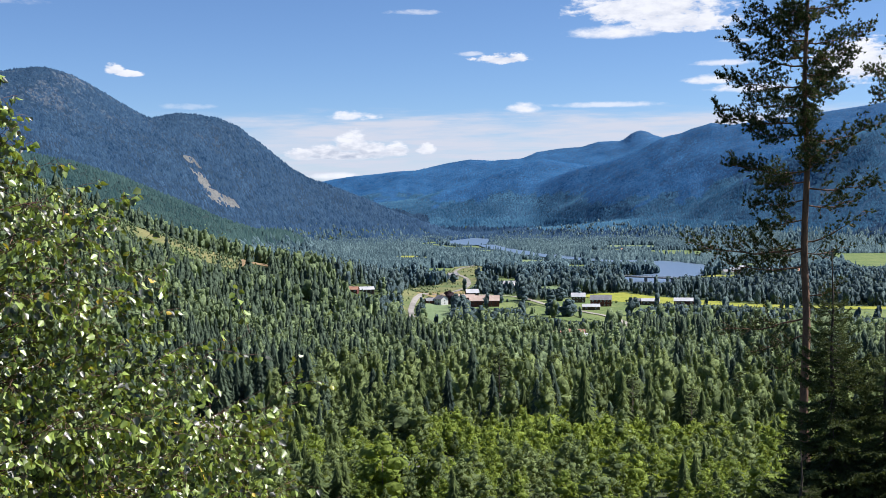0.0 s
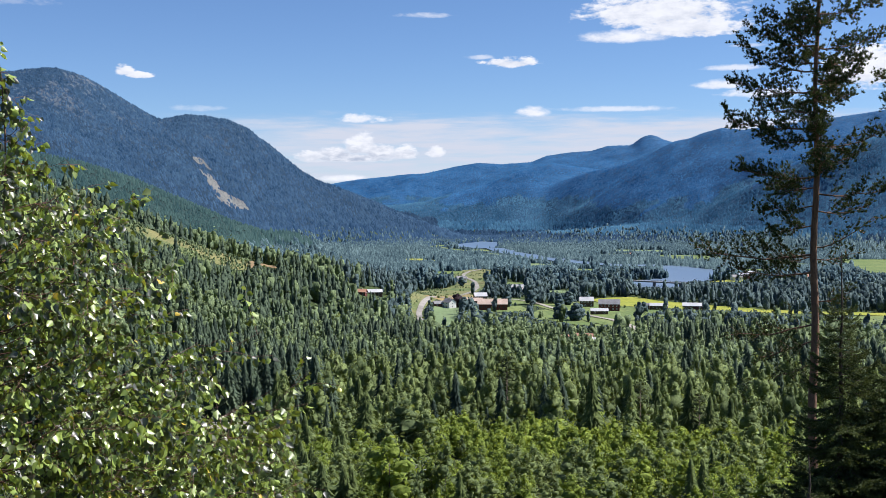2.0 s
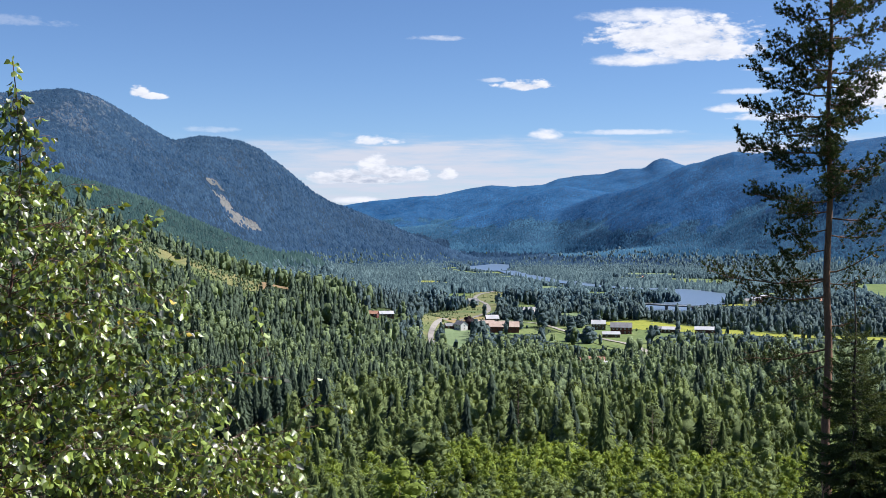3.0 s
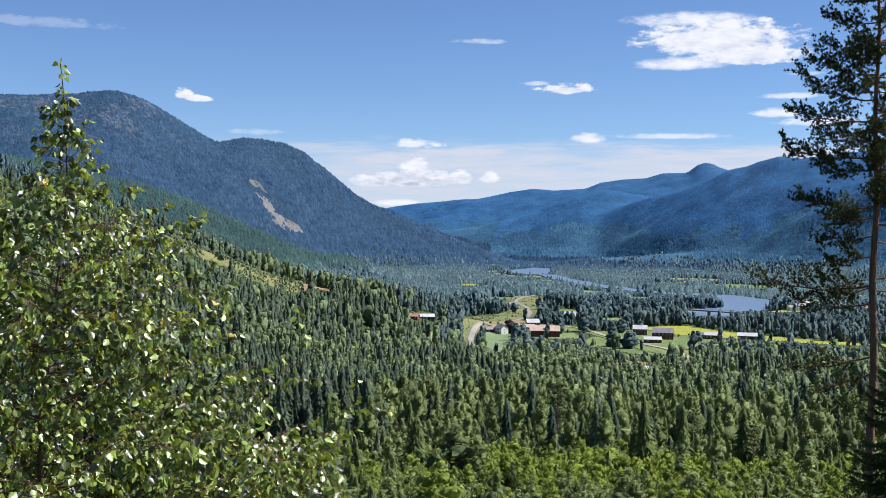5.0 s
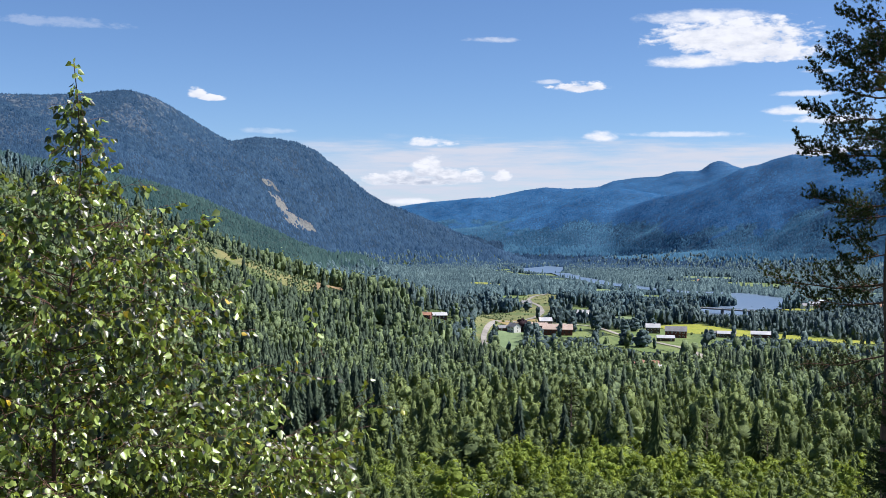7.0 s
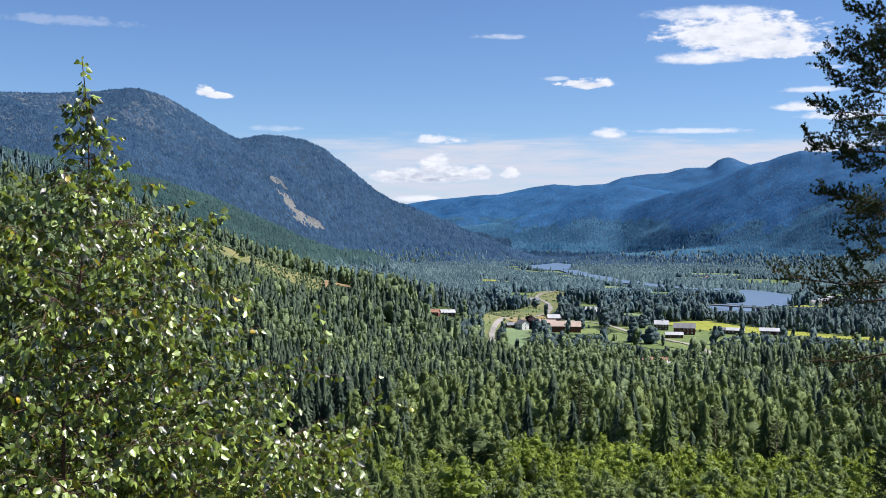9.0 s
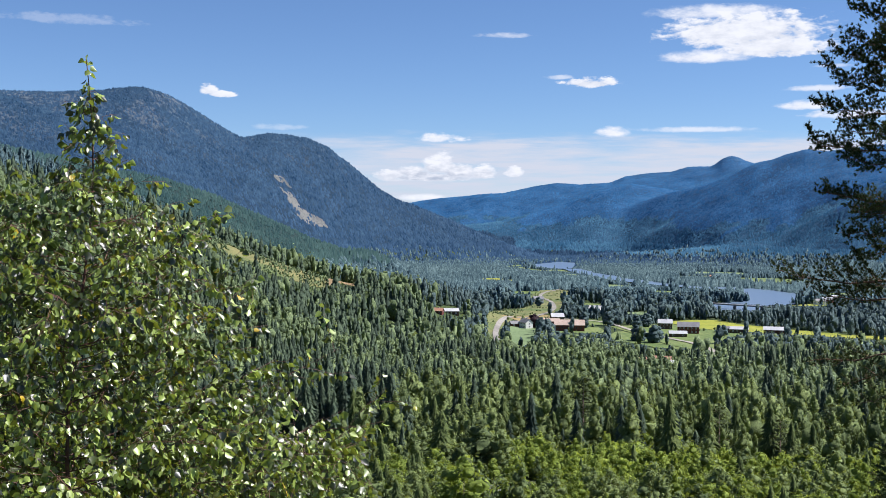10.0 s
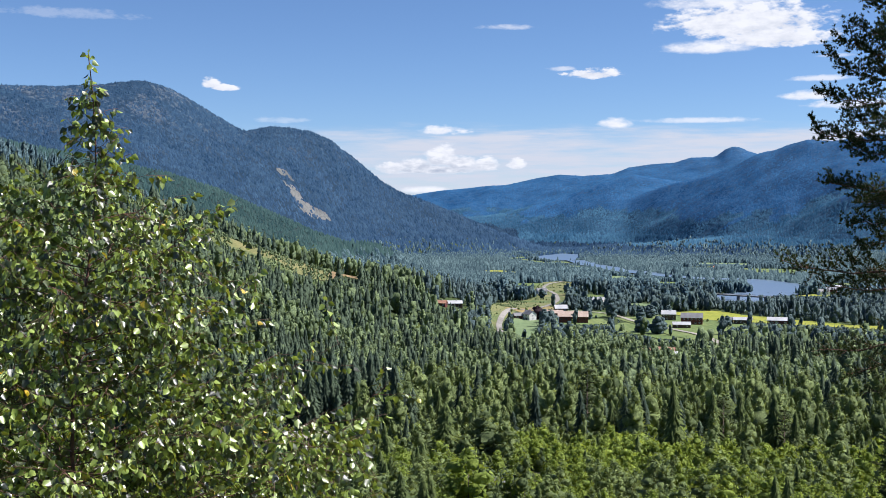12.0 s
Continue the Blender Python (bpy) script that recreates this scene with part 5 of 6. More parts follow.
def near_spruce(az, r, top, wide, seed, label, leader=0.9):
    """A young spruce built of whorls of shared boughs."""
    g = np.random.default_rng(seed)
    x, y = polar(az, r)
    z0 = ground_z(x, y)
    H = top - z0
    root = thing("spruce_tree", (x, y, z0), label, "tree", "spruces beside the pine")
    sh = Shape()
    sh.tube([Vector((0.02 * math.sin(2 * q), 0.02 * math.cos(3 * q), H * q / 12 - 0.1)) for q in range(13)], [0.085 * (1 - q / 12.2) + 0.006 for q in range(13)], 7)
    sh.make("trunk", M_BARK, root, True)
    z = 0.7
    while z < H - 0.12:
        t = z / H
        length = wide * min(1.0, (1 - t) * 1.5 + 0.02) * (0.45 if z > H - leader else 1)
        count = 7 if z < H - leader else 4
        turn = g.uniform(0, 6.28)
        for q in range(count):
            wood, green = SPRUCE_BOUGHS[g.integers(0, 4)]
            b = new("bough", wood)
            b.parent = root
            k = length * g.uniform(0.75, 1.15)
            b.matrix_local = Matrix.Translation((0, 0, z + g.uniform(-0.06, 0.06))) @ pose(0, 0, 0, 0, g.uniform(-28, -8) if t > 0.6 else g.uniform(-12, 14), math.degrees(turn + 6.283 * q / count) + g.uniform(-14, 14)) @ Matrix.Diagonal((k, k, k, 1))
            n = new("needles", green)
            n.parent = b
        z += 0.18 if z < H - leader else 0.28
    return root


def birch(name, az, r, top, env, count, seed, label, singles=0, group="", long=()):
    """A slender birch: several thin reddish stems, ascending branches and hanging leaves. env: height, spread."""
    g = np.random.default_rng(seed)
    x, y = polar(az, r)
    z0 = ground_z(x, y)
    root = thing(name, (x, y, z0), label, "tree", group)
    H = top - z0
    ez, er = [e[0] - z0 for e in env], [e[1] for e in env]

    def stem(z, k=0):
        t = z / H
        return Vector((0.05 * math.sin(2.3 * z + k), 0.05 * math.cos(1.7 * z + 2 * k), z)) * 1.0

    leaves = Shape()
    sh = Shape()
    sh.tube([stem(H * q / 20) for q in range(21)], [0.016 * (1 - q / 20.5) + 0.0018 for q in range(21)], 7)
    sh.make("trunk", M_TWIG, root, True)
    lone = []

    def hang(p, fwd, k):
        droop = Vector((g.normal() * 0.5, g.normal() * 0.5, -0.75)) + fwd * 0.5
        yv = droop.normalized()
        xv = yv.cross(Vector(g.normal(size=3))).normalized()
        zv = xv.cross(yv)
        m = Matrix((xv, yv, zv)).transposed().to_4x4()
        m.translation = p + yv * 0.012
        size = g.uniform(0.027, 0.050) * k
        if len(lone) < singles and g.uniform() < 0.12:
            lone.append(m @ Matrix.Diagonal((size, size, size, 1)))
        else:
            leaves.leaf(m, size)

    for k in range(count):
        z = ez[0] + (H - ez[0] - 0.16) * ((k + 0.5) / (count - len(long))) ** 1.25
        reach = float(np.interp(z + 0.18, ez, er))
        a = k * 2.399 + g.uniform(-0.5, 0.5)
        d = Vector((math.cos(a), math.sin(a), 0))
        length = reach * g.uniform(0.6, 1.12)
        rise = length * g.uniform(0.25, 0.6)
        if k >= count - len(long):
            z, turn, length, rise = long[k - count + len(long)]
            z -= z0
            d = Vector((math.cos(radians(turn)), math.sin(radians(turn)), 0))
        pts = curve(stem(max(0.1, z - rise * 0.3)), d, length, rise, -0.03 * length, g, 7, 0.05)
        wood = Shape()
        wood.tube(pts, [0.0032 * (1 - 0.8 * i / 6) * min(1, 0.5 + length) for i in range(7)], 4)
        twigs = int(length / 0.055) + 2
        for q in range(twigs):
            t = 0.2 + 0.8 * (q + g.uniform(0.2, 0.8)) / twigs
            p, fwd = along(pts, min(t, 0.999))
            td = (fwd * 0.5 + Vector(g.normal(size=3)) * 0.6 + Vector((0, 0, 0.05))).normalized()
            tl = g.uniform(0.08, 0.22) * (0.5 + 0.7 * length)
            tp = curve(p, td, tl, -0.03, 0, g, 4, 0.06)
            wood.tube(tp, [0.0014, 0.0012, 0.001, 0.0008], 3)
            for w in range(int(tl / 0.0190) + 1):
                c, cd = along(tp, min(0.999, 0.15 + 0.85 * (w + 0.7) / (int(tl / 0.0190) + 1)))
                hang(c, cd, 1.0)
        wood.make("branch", M_TWIG, root, True)
    for q in range(24):
        hang(stem(H + 0.005 - 0.42 * (q / 23) ** 1.3) + Vector((g.normal() * 0.006, g.normal() * 0.006, 0)), Vector((g.normal() * 0.5, g.normal() * 0.5, 0.2)).normalized(), 1.0)
    fo = leaves.make("foliage", M_BIRCH_LEAF, root)
    tagged(fo, "small glossy green leaves, a few yellow", kind="stuff")
    one = Shape()
    one.leaf(Matrix.Identity(4), 1.0)
    data = None
    for m in lone:
        if data is None:
            first = one.make("leaf", M_BIRCH_LEAF, root)
            data, ob = first.data, first
        else:
            ob = new("leaf", data)
            ob.parent = root
        ob.matrix_local = m
    return root


def beside_the_lookout():
    env = [(97.3, 1.1), (98.55, 1.45), (98.7, 1.38), (98.9, 1.2), (99.12, 1.2), (99.26, 0.85), (99.5, 0.72), (99.74, 0.80), (99.97, 0.68), (100.18, 0.48), (100.38, 0.20), (100.62, 0.08), (100.81, 0.02)]
    birch("birch_tree", -18.15, 6.0, 100.80, env, 220, 5, "young birch with glossy green and a few yellow leaves", 220, "birches at the lookout",
          [(98.80, -8, 1.22, 0.36), (98.55, 6, 1.30, 0.22), (99.45, -5, 0.88, 0.30), (98.25, -15, 1.25, 0.25), (99.75, 4, 0.66, 0.30)])
    env = [(97.3, 0.9), (99.0, 0.95), (99.6, 0.75), (100.1, 0.4), (100.5, 0.15), (100.66, 0.03)]
    birch("birch_tree", -23.8, 6.4, 100.66, env, 80, 6, "leafy birch half hidden behind its neighbour", 40, "birches at the lookout")
    env = [(97.4, 0.5), (98.2, 0.45), (98.55, 0.25), (98.74, 0.03)]
    birch("birch_tree", -6.0, 6.6, 98.74, env, 30, 8, "low birch sapling with few leaves", 20, "birches at the lookout")
    big_pine()
    near_spruce(21.66, 24.0, 99.1, 1.25, 21, "young spruce with dark drooping boughs and bare leader", 1.2)
    near_spruce(24.0, 24.5, 97.6, 1.5, 22, "dark young spruce close beside the pine")
    near_spruce(20.3, 22.5, 95.4, 0.95, 23, "small spruce at the foot of the pine")


beside_the_lookout()


# ---------------------------------------------------------------- the farms, the bridge and single trees
def part(name, bm, mat, parent, label=""):
    me = bpy.data.meshes.new(name)
    bm.to_mesh(me)
    bm.free()
    me.materials.append(mat)
    ob = new(name, me)
    ob.parent = parent
    return tagged(ob, label) if label else ob


def box(x0, x1, y0, y1, z0, z1, bevel=0.0):
    bm = bmesh.new()
    bmesh.ops.create_cube(bm, size=1)
    for v in bm.verts:
        v.co = Vector((x0 if v.co.x < 0 else x1, y0 if v.co.y < 0 else y1, z0 if v.co.z < 0 else z1))
    if bevel:
        bmesh.ops.bevel(bm, geom=bm.edges[:], offset=bevel, segments=1, affect="EDGES")
    return bm


def gable_wall(L, W, h, rise):
    """Walls with two gables, the ridge along x."""
    bm = bmesh.new()
    x, y = L / 2, W / 2
    ring = [(-y, 0), (y, 0), (y, h), (0, h + rise), (-y, h)]
    a = [bm.verts.new((-x, p, q - (1.5 if q == 0 else 0))) for p, q in ring]
    b = [bm.verts.new((x, p, q - (1.5 if q == 0 else 0))) for p, q in ring]
    bm.faces.new(a[::-1])
    bm.faces.new(b)
    for i in range(5):
        bm.faces.new((a[i], a[(i + 1) % 5], b[(i + 1) % 5], b[i]))
    bmesh.ops.recalc_face_normals(bm, faces=bm.faces)
    return bm


def gable_roof(L, W, h, rise, over=0.5, thick=0.25):
    bm = bmesh.new()
    x, y = L / 2 + over, W / 2
    k = rise / y
    prof = [(-y - over, h - over * k), (0, h + rise), (y + over, h - over * k), (y + over, h - over * k + thick), (0, h + rise + thick * 1.2), (-y - over, h - over * k + thick)]
    a = [bm.verts.new((-x, p, q + 0.03)) for p, q in prof]
    b = [bm.verts.new((x, p, q + 0.03)) for p, q in prof]
    for i in range(6):
        bm.faces.new((a[i], a[(i + 1) % 6], b[(i + 1) % 6], b[i]))
    for r in (a[::-1], b):
        bm.faces.new((r[0], r[1], r[4], r[5]))
        bm.faces.new((r[1], r[2], r[3], r[4]))
    bmesh.ops.recalc_face_normals(bm, faces=bm.faces)
    return bm


def house(name, x, y, turn, L, W, h, rise, wall, roof, label, cols=4, floors=1, chimney=True, category="house", trim=None, group=""):
    """A building of boards: walls, gable roof, door, windows with frames, chimney."""
    z = float(min(ground_z(x + dx, y + dy) for dx in (-3, 3) for dy in (-3, 3)))
    root = thing(name, (x, y, z + 0.4), label, category, group)
    root.rotation_euler.z = radians(turn)
    part("wall", gable_wall(L, W, h, rise), wall, root)
    part("roof", gable_roof(L, W, h, rise), roof, root)
    trim = trim or M_WHITE
    step = L / (cols + 0.5)
    tall = h / floors
    for side in (-1, 1):
        for fl in range(floors):
            for c in range(cols):
                cx = -L / 2 + step * (c + 0.75)
                y0 = side * W / 2
                if side < 0 and fl == 0 and c == cols // 2:
                    part("door", box(cx - 0.6, cx + 0.6, y0 - 0.06, y0 + 0.02, 0.1, 2.2), M_BROWN, root)
                    continue
                cz = fl * tall + tall * 0.55
                w = part("window", box(cx - 0.65, cx + 0.65, y0 - 0.05, y0 + 0.05, cz - 0.75, cz + 0.75), trim, root)
                part("pane", box(cx - 0.5, cx + 0.5, y0 - 0.08, y0 + 0.08, cz - 0.6, cz + 0.6), M_PANE, w)
    for end in (-1, 1):
        for fl in range(floors):
            cz, x0 = fl * tall + tall * 0.55, end * L / 2
            w = part("window", box(x0 - 0.05, x0 + 0.05, -0.6, 0.6, cz - 0.7, cz + 0.7), trim, root)
            part("pane", box(x0 - 0.08, x0 + 0.08, -0.45, 0.45, cz - 0.55, cz + 0.55), M_PANE, w)
    if chimney:
        part("chimney", box(-0.4 + L * 0.12, 0.4 + L * 0.12, -0.4, 0.4, h + rise * 0.7, h + rise + 1.0, 0.05), M_CONCRETE, root)
    return root


house("farmhouse", 58.5, 1090, -58, 11, 8, 5.4, 3.0, M_WHITE, M_SLATE, "white wooden farmhouse with a grey roof", 4, 2, group="home farm")
house("outbuilding", 48, 1094, 20, 9, 6, 3.0, 2.2, M_RED, M_SLATE, "dark red outbuilding beside the farmhouse", 2, 1, False, "shed", group="home farm")
house("barn", 97, 1068, -4, 27, 11, 5.5, 4.2, M_RED, M_TILE, "long red barn with a faded rusty roof", 6, 1, False, "barn", M_BROWN, "home farm")
house("cow_shed", 82, 1120, -4, 20, 8, 3.6, 2.4, M_RED, M_TILE, "low red cow shed behind the barn", 4, 1, False, "barn", group="home farm")
house("store_house", 91, 1134, 8, 12, 8, 7.0, 3.0, M_BROWN, M_TIN, "dark store house with a pale tin roof", 3, 2, False, "barn", group="home farm")
house("farmhouse", 191, 1108, -8, 13, 9, 5.6, 3.2, M_BROWN, M_TIN, "dark farmhouse with a pale roof in the meadow", 4, 2, group="meadow farm")
house("barn", 204, 1062, -12, 19, 11, 6.2, 3.8, M_RED, M_SLATE, "large red barn with a grey roof in the meadow", 5, 2, False, "barn", group="meadow farm")
house("outbuilding", 187, 1020, -5, 15, 7, 3.0, 2.0, M_BROWN, M_TIN, "low dark shed with a bright tin roof", 3, 1, False, "shed", group="meadow farm")
house("machine_shed", 238, 1072, -16, 11, 8, 3.6, 1.8, M_BROWN, M_SLATE, "dark machine shed beside the grain strip", 3, 1, False, "shed", group="sheds by the grain")
house("machine_shed", 251, 1066, -16, 16, 9, 3.6, 2.0, M_BROWN, M_TIN, "long shed with a white tin roof", 4, 1, False, "shed", group="sheds by the grain")
house("machine_shed", 281, 1058, -16, 19, 11, 4.2, 2.4, M_RED, M_TIN, "red shed with a white tin roof", 4, 1, False, "shed", group="sheds by the grain")
house("cabin", -11, 1060, 10, 13, 8, 3.2, 2.2, M_BROWN, M_TIN, "dark cabin with a pale roof in the forest", 3, 1, True, group="cabins in the forest")
house("cabin", -23, 1040, -15, 10, 7, 3.0, 2.2, M_RED, M_CLAY, "red cabin with a tiled roof in the forest", 3, 1, True, group="cabins in the forest")
house("tiled_house", 127, 752, -20, 13, 9, 3.4, 2.8, M_WHITE, M_CLAY, "house with a red tiled roof among trees", 4, 1, True)
house("garage", 115, 758, 25, 8, 6, 2.8, 1.8, M_WHITE, M_CLAY, "small garage with a red tiled roof", 2, 1, False, "garage")
house("outbuilding", 136, 744, 10, 9, 6, 2.6, 1.6, M_BROWN, M_TIN, "low shed with a pale roof among trees", 2, 1, False, "shed")
house("villa", 202, 585, 62, 13, 9, 5.0, 3.0, M_WHITE, M_TIN, "white gabled house between the trees", 3, 2, True)
house("cottage", 163, 604, -12, 10, 7, 2.8, 2.0, M_WHITE, M_TIN, "small cottage with a pale roof", 3, 1, True)
for hx, hy, ht, wm, rm, lab in ((455, 1500, 10, M_WHITE, M_SLATE, "white house across the river"), (478, 1540, -30, M_RED, M_TIN, "red house across the river"), (505, 1590, 5, M_WHITE, M_TIN, "white house with a pale roof across the river"),
                                (528, 1545, 25, M_BROWN, M_SLATE, "brown house across the river"), (548, 1500, -10, M_WHITE, M_CLAY, "white house with a tiled roof across the river"), (463, 2190, 0, M_WHITE, M_CLAY, "white house on the far river bank"),
                                (96, 1505, 15, M_WHITE, M_SLATE, "white house beside the winding road"), (150, 1330, -20, M_WHITE, M_TIN, "white house among the valley trees")):
    house("house", hx, hy, ht, 13, 9, 4.6, 2.8, wm, rm, lab, 3, 1, True, group="scattered valley houses")


def road_bridge():
    """A flat beam bridge on slender piers."""
    a, b = Vector((288, 1452, 0)), Vector((366, 1374, 0))
    length, turn = (b - a).length, math.degrees(math.atan2(b.y - a.y, b.x - a.x))
    root = thing("road_bridge", (a + b) / 2 + Vector((0, 0, 2.6)), "long flat concrete road bridge over the river", "bridge")
    root.rotation_euler.z = radians(turn)
    part("deck", box(-length / 2, length / 2, -3.6, 3.6, -1.5, 0.0, 0.08), M_SHADE_CONCRETE, root)
    for k in range(3):
        x = -length / 2 + length * (k + 0.5) / 3
        part("pier", box(x - 0.9, x + 0.9, -2.4, 2.4, -11, -1.52, 0.2), M_SHADE_CONCRETE, root)
    for side in (-1, 1):
        rail = part("railing", box(-length / 2, length / 2, side * 3.4 - 0.06, side * 3.4 + 0.06, 0.95, 1.1), M_SLATE, root)
        for k in range(24):
            x = -length / 2 + length * (k + 0.5) / 24
            part("post", box(x - 0.07, x + 0.07, side * 3.4 - 0.05, side * 3.4 + 0.05, 0.0, 0.95), M_SLATE, rail)


road_bridge()


def tree_thing(name, form, mats, label, group):
    """A tree with trunk and crown as parts, height 1 at the origin, to be copied."""
    v, f, m, n = form
    root = thing(name, (0, 0, 0), label, "tree", group)
    for nm, k, mat in (("crown", 0, mats[0]), ("trunk", 1, mats[1])):
        sel = f[m == k]
        used, inv = np.unique(sel, return_inverse=True)
        ob = mesh_object(nm, v[used], inv.reshape(sel.shape), mat, parent=root, normals=n[used])
        ob.data.attributes.new("tint", "FLOAT", "POINT").data.foreach_set("value", np.full(len(used), 0.45, np.float32))
    return root


def copies(first, rows, seed):
    """The first tree moves to the first place; the rest are copies."""
    g = np.random.default_rng(seed)
    for k, (x, y, h, w) in enumerate(rows):
        m = pose(x, y, ground_z(x, y) - 0.2, 0, 0, g.uniform(0, 360))
        if k == 0:
            base = m
            continue
        ob = copy_thing(first, m)
        ob.scale = (h * w, h * w, h)
    x, y, h, w = rows[0]
    first.matrix_basis = base
    first.scale = (h * w, h * w, h)


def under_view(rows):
    """The trees of a list, lowered where they would hide open land from the camera."""
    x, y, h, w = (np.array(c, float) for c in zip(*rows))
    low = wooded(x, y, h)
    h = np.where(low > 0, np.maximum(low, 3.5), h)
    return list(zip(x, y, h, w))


def single_trees():
    oak = leafy_form(9, 110, 0.05, 301, 0.46, 0.12, True, 0.2, 0.9)
    copies(tree_thing("broad_tree", oak, [M_MID, M_BARK], "large round dark green tree near the farms", "farm trees"),
           under_view([(123, 1112, 20, 1), (140, 1128, 15, 1), (113, 1096, 16, 0.9), (147, 976, 14, 1.2), (157, 960, 15, 1.2), (252, 1005, 13, 1.2), (268, 1036, 12, 1.1), (88, 915, 9, 1.3),
            (76, 900, 9, 1.3), (103, 925, 10, 1.3), (95, 905, 10, 1.3), (112, 930, 10, 1.2), (122, 922, 10, 1.2), (66, 896, 8, 1.3), (70, 880, 9, 1.2), (231, 1040, 10, 1.1), (205, 905, 12, 1.1),
            (217, 925, 13, 1.1), (281, 966, 13, 1.1), (199, 1160, 11, 1.1), (92, 1428, 12, 1), (176, 1128, 14, 1.1), (166, 1118, 12, 1.1),
            (50, 880, 12, 1.1), (58, 893, 13, 1.0), (68, 925, 15, 1.0), (71, 880, 14, 1.1), (77, 868, 13, 1.0), (105, 955, 15, 1.0), (111, 944, 14, 1.0), (144, 972, 14, 1.0), (155, 952, 15, 1.0), (58, 845, 13, 1.1), (80, 826, 13, 1.1),
            (112, 905, 13, 1.1), (114, 863, 13, 1.0), (201, 915, 12, 1.0), (216, 930, 13, 1.0), (232, 950, 13, 1.0), (244, 985, 14, 1.0), (254, 1030, 12, 0.9), (263, 1040, 13, 0.9), (280, 990, 12, 1.1), (278, 930, 13, 1.1), (290, 905, 12, 1.1)]), 1)
    beech = leafy_form(8, 80, 0.05, 302, 0.42, 0.14, True)
    copies(tree_thing("copper_beech", beech, [M_COPPER, M_BARK], "round dark purple copper beech beside the farmhouse", "farm trees"), [(66.5, 1096, 13, 1.0)], 2)
    low = leafy_form(4, 40, 0.09, 303, 0.5, 0.1)
    copies(tree_thing("garden_bush", low, [M_LEAF, M_BARK], "rounded green bush on the meadow", "field bushes"),
           [(218, 1085, 3.5, 1.2), (224, 1090, 3, 1.2), (212, 1100, 3.2, 1.2), (80, 1072, 5, 1.2), (88, 1068, 5, 1.3), (96, 1058, 4.5, 1.2), (60, 1180, 4, 1.2), (75, 1206, 4.5, 1.1), (236, 1098, 3, 1.2), (52, 1170, 3.2, 1.3), (43, 1130, 3.4, 1.2)], 3)
    dry = spruce_form(10, 7, 311, 0.17, 0.3)
    copies(tree_thing("dead_spruce", dry, [M_RUST, M_BARK], "withered spruce with rust-brown needles among birches", "withered trees"), [(14, 452, 8, 0.9)], 8)
    ochre = leafy_form(5, 120, 0.06, 312, 0.45, 0.1, False, 0.2, 0.7)
    copies(tree_thing("dry_bush", ochre, [M_OCHRE, M_BARK], "ochre withered bush beside the gravel track", "withered bushes"), [(-32, 338, 3.6, 1.2), (-35, 336, 2.6, 1.2)], 9)
    tall_b = leafy_form(12, 700, 0.024, 304, 0.20, 0.05, False, 0.45, 0.8)
    g = np.random.default_rng(77)
    rows = []
    for k in range(34):
        az, r = -15 + 37 * (k + g.uniform(0.1, 0.9)) / 34, g.uniform(236, 285)
        x, y = polar(az, r)
        if not -9.4 < az < -6.4:
            rows.append((x, y, g.uniform(10, 17), g.uniform(0.9, 1.2)))
    copies(tree_thing("birch_tree", tall_b, [M_LEAF, M_BARK], "tall slender birch at the edge of the young growth", "forest edge trees"), rows, 4)
    tall_s = spruce_form(18, 11, 305, 0.20)
    rows = []
    for k in range(22):
        az, r = -14 + 36 * (k + g.uniform(0.1, 0.9)) / 22, g.uniform(240, 290)
        x, y = polar(az, r)
        if not -9.4 < az < -6.4:
            rows.append((x, y, g.uniform(11, 18), g.uniform(0.9, 1.2)))
    copies(tree_thing("spruce_tree", tall_s, [M_SPRUCE, M_BARK], "tall pointed spruce at the edge of the young growth", "forest edge trees"), rows, 5)


single_trees()


def boulder(x, y, size, seed, label):
    g = np.random.default_rng(seed)
    bm = bmesh.new()
    bmesh.ops.create_icosphere(bm, subdivisions=3, radius=1)
    off = Vector(g.uniform(0, 50, 3))
    for v in bm.verts:
        v.co *= 1 + 0.35 * noise.noise(v.co * 1.3 + off) + 0.12 * noise.noise(v.co * 3.5 + off)
        v.co = Vector((v.co.x * size, v.co.y * size * 0.9, v.co.z * size * 0.30))
    me = bpy.data.meshes.new("boulder")
    bm.to_mesh(me)
    bm.free()
    me.materials.append(M_ROCK)
    ob = new("boulder", me)
    ob.location = (x, y, ground_z(x, y) + size * 0.3)
    tagged(ob, label, "rock", "rocks on the slope")


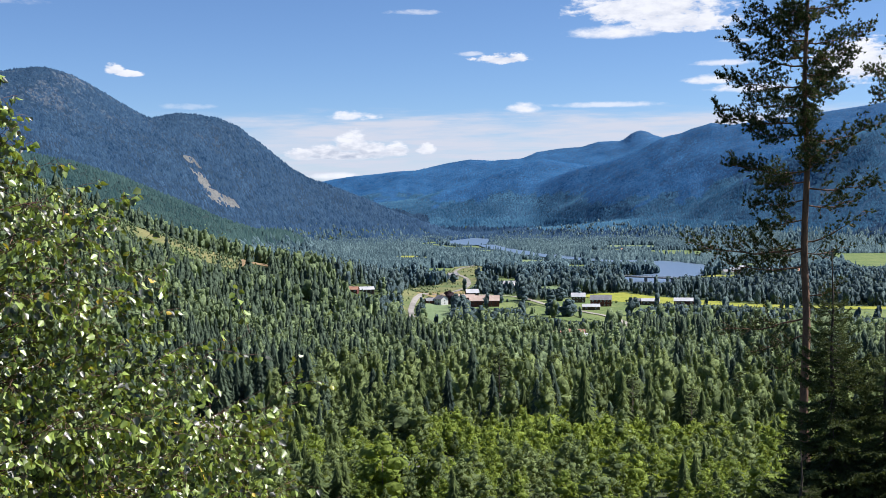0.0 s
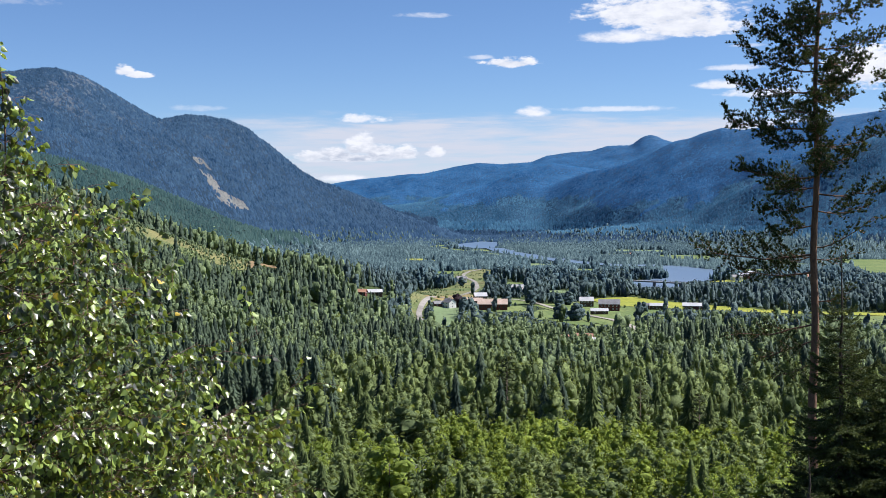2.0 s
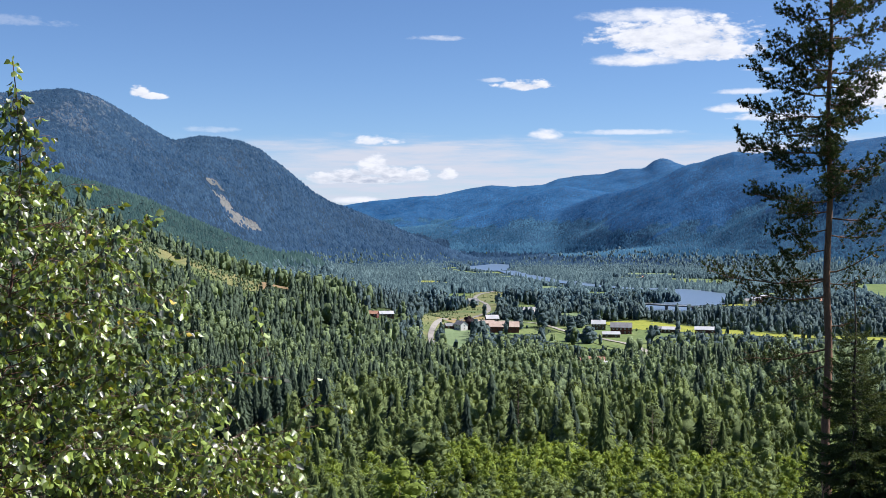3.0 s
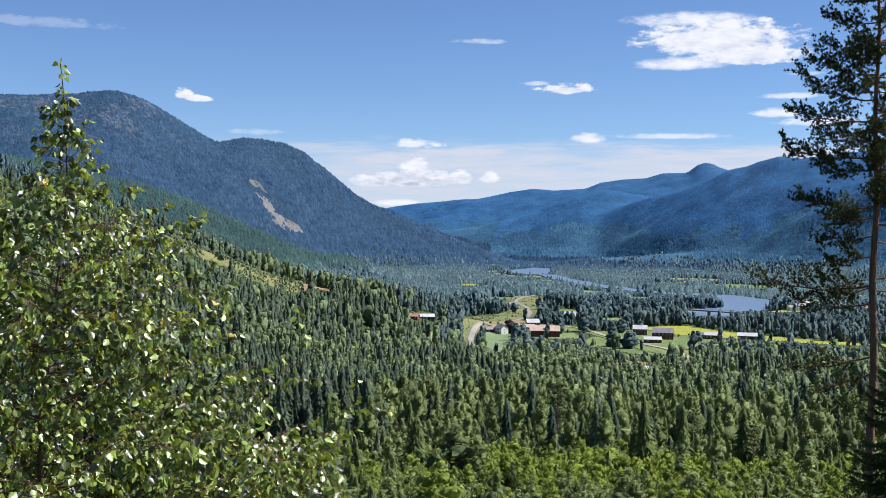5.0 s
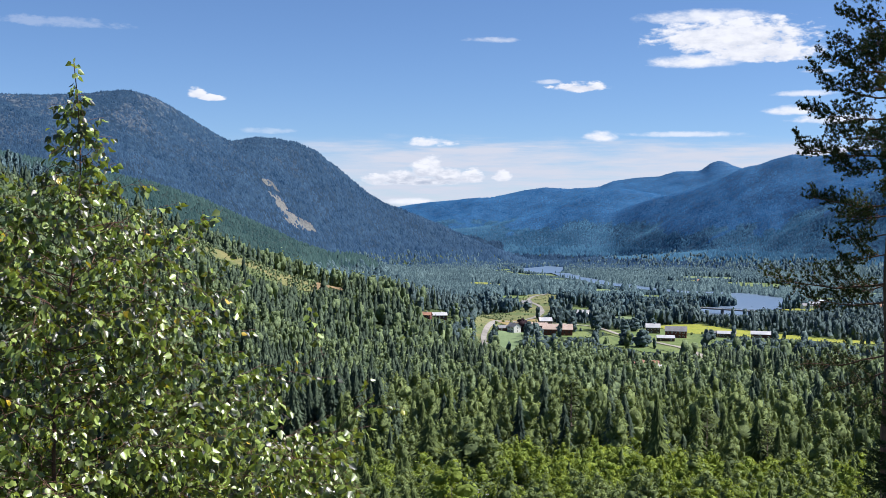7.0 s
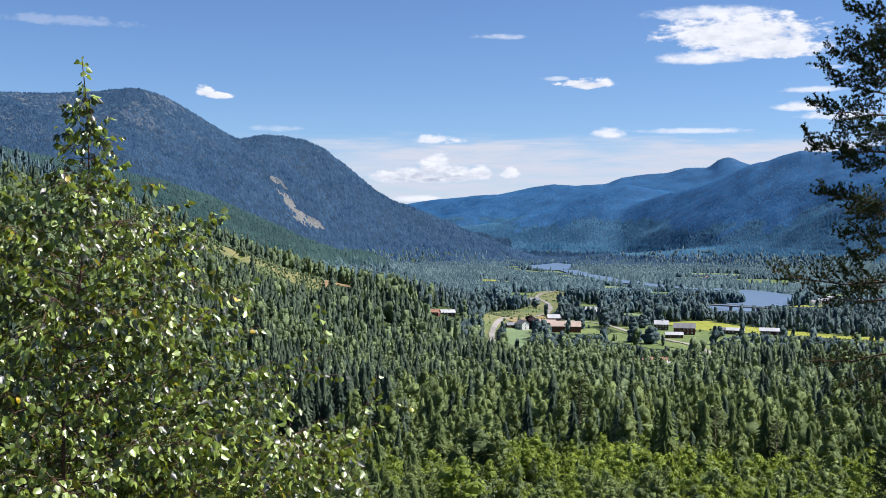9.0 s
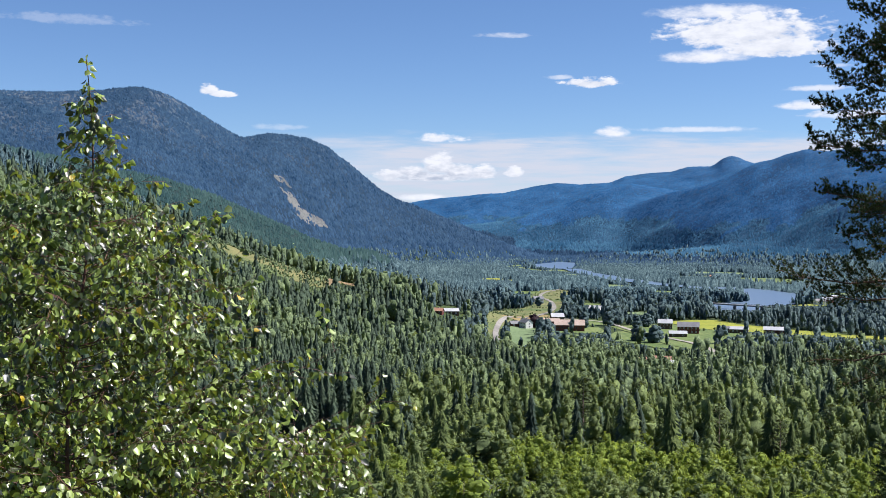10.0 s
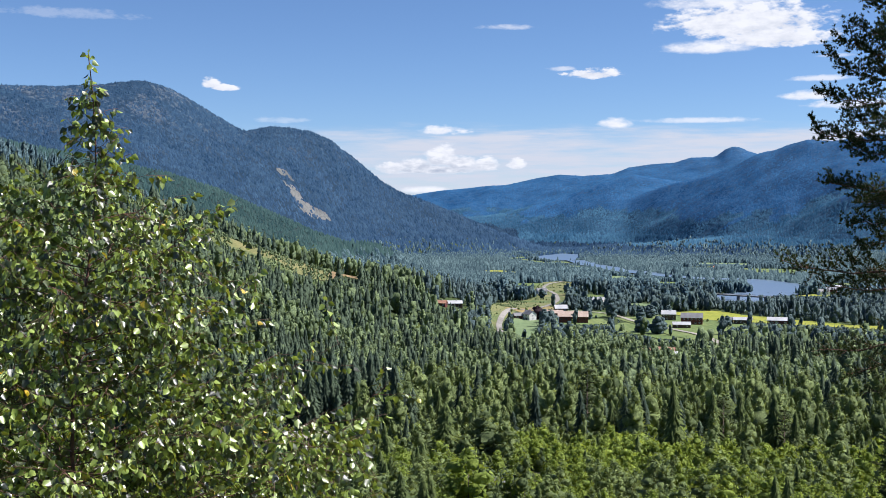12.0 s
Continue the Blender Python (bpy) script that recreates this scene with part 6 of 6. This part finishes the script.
boulder(5, 188, 2.6, 1, "pale flat granite boulder in the young growth")
boulder(3.0, 181, 1.0, 2, "small grey stone among grass")


def pine_form(seed):
    """A pine of height 1 for the middle distance: bare stem, level clumped boughs."""
    g = np.random.default_rng(seed)
    v, f, m = [], [], []
    for k in range(26):
        h = 0.22 + 0.76 * k / 25
        reach = (0.05 + 0.17 * math.sin(math.pi * min(0.95, (h - 0.1) / 0.95)) ** 0.8) * g.uniform(0.6, 1.15) * (0.6 if h < 0.4 else 1)
        a = k * 2.399
        for q in range(34):
            t = g.uniform(0.25, 1.0)
            p = np.array([reach * t * math.cos(a), reach * t * math.sin(a), h + 0.03 * t]) + g.normal(size=3) * np.array([0.022, 0.022, 0.012])
            b = len(v)
            for _ in range(3):
                v.append(tuple(p + g.normal(size=3) * np.array([0.02, 0.02, 0.014])))
            f.append((b, b + 1, b + 2))
            m.append(0)
        b = len(v)
        v += [(0, 0, h - 0.006), (0, 0, h + 0.006), (reach * math.cos(a), reach * math.sin(a), h + 0.03)]
        f.append((b, b + 1, b + 2))
        m.append(1)
    b = len(v)
    sides = 6
    for h, w in ((0, 0.014), (0.5, 0.010), (0.99, 0.002)):
        v += [(w * math.cos(6.283 * q / sides), w * math.sin(6.283 * q / sides), h) for q in range(sides)]
    for ring in (0, 1):
        for q in range(sides):
            c, d = b + ring * sides + q, b + ring * sides + (q + 1) % sides
            f += [(c, d, d + sides), (c, d + sides, c + sides)]
            m += [1, 1]
    v, f = np.array(v, float), np.array(f)
    f, n = outward(v, f, v * np.array([4.0, 4.0, 0]) + np.array([0, 0, 0.5]))
    return v, f, np.array(m), n


def middle_pines():
    rows = []
    for az, r, h in ((12.4, 262, 14), (5.9, 310, 20), (-0.6, 330, 19), (17.4, 300, 15), (15.2, 255, 12), (-9.5, 360, 18), (20.0, 330, 16), (8.6, 350, 18)):
        x, y = polar(az, r)
        rows.append((x, y, h, 1.0))
    copies(tree_thing("pine_tree", pine_form(9), [M_PINE, M_BARK], "dark pine with bare stem standing above the birches", "pines on the slope"), rows, 6)


middle_pines()
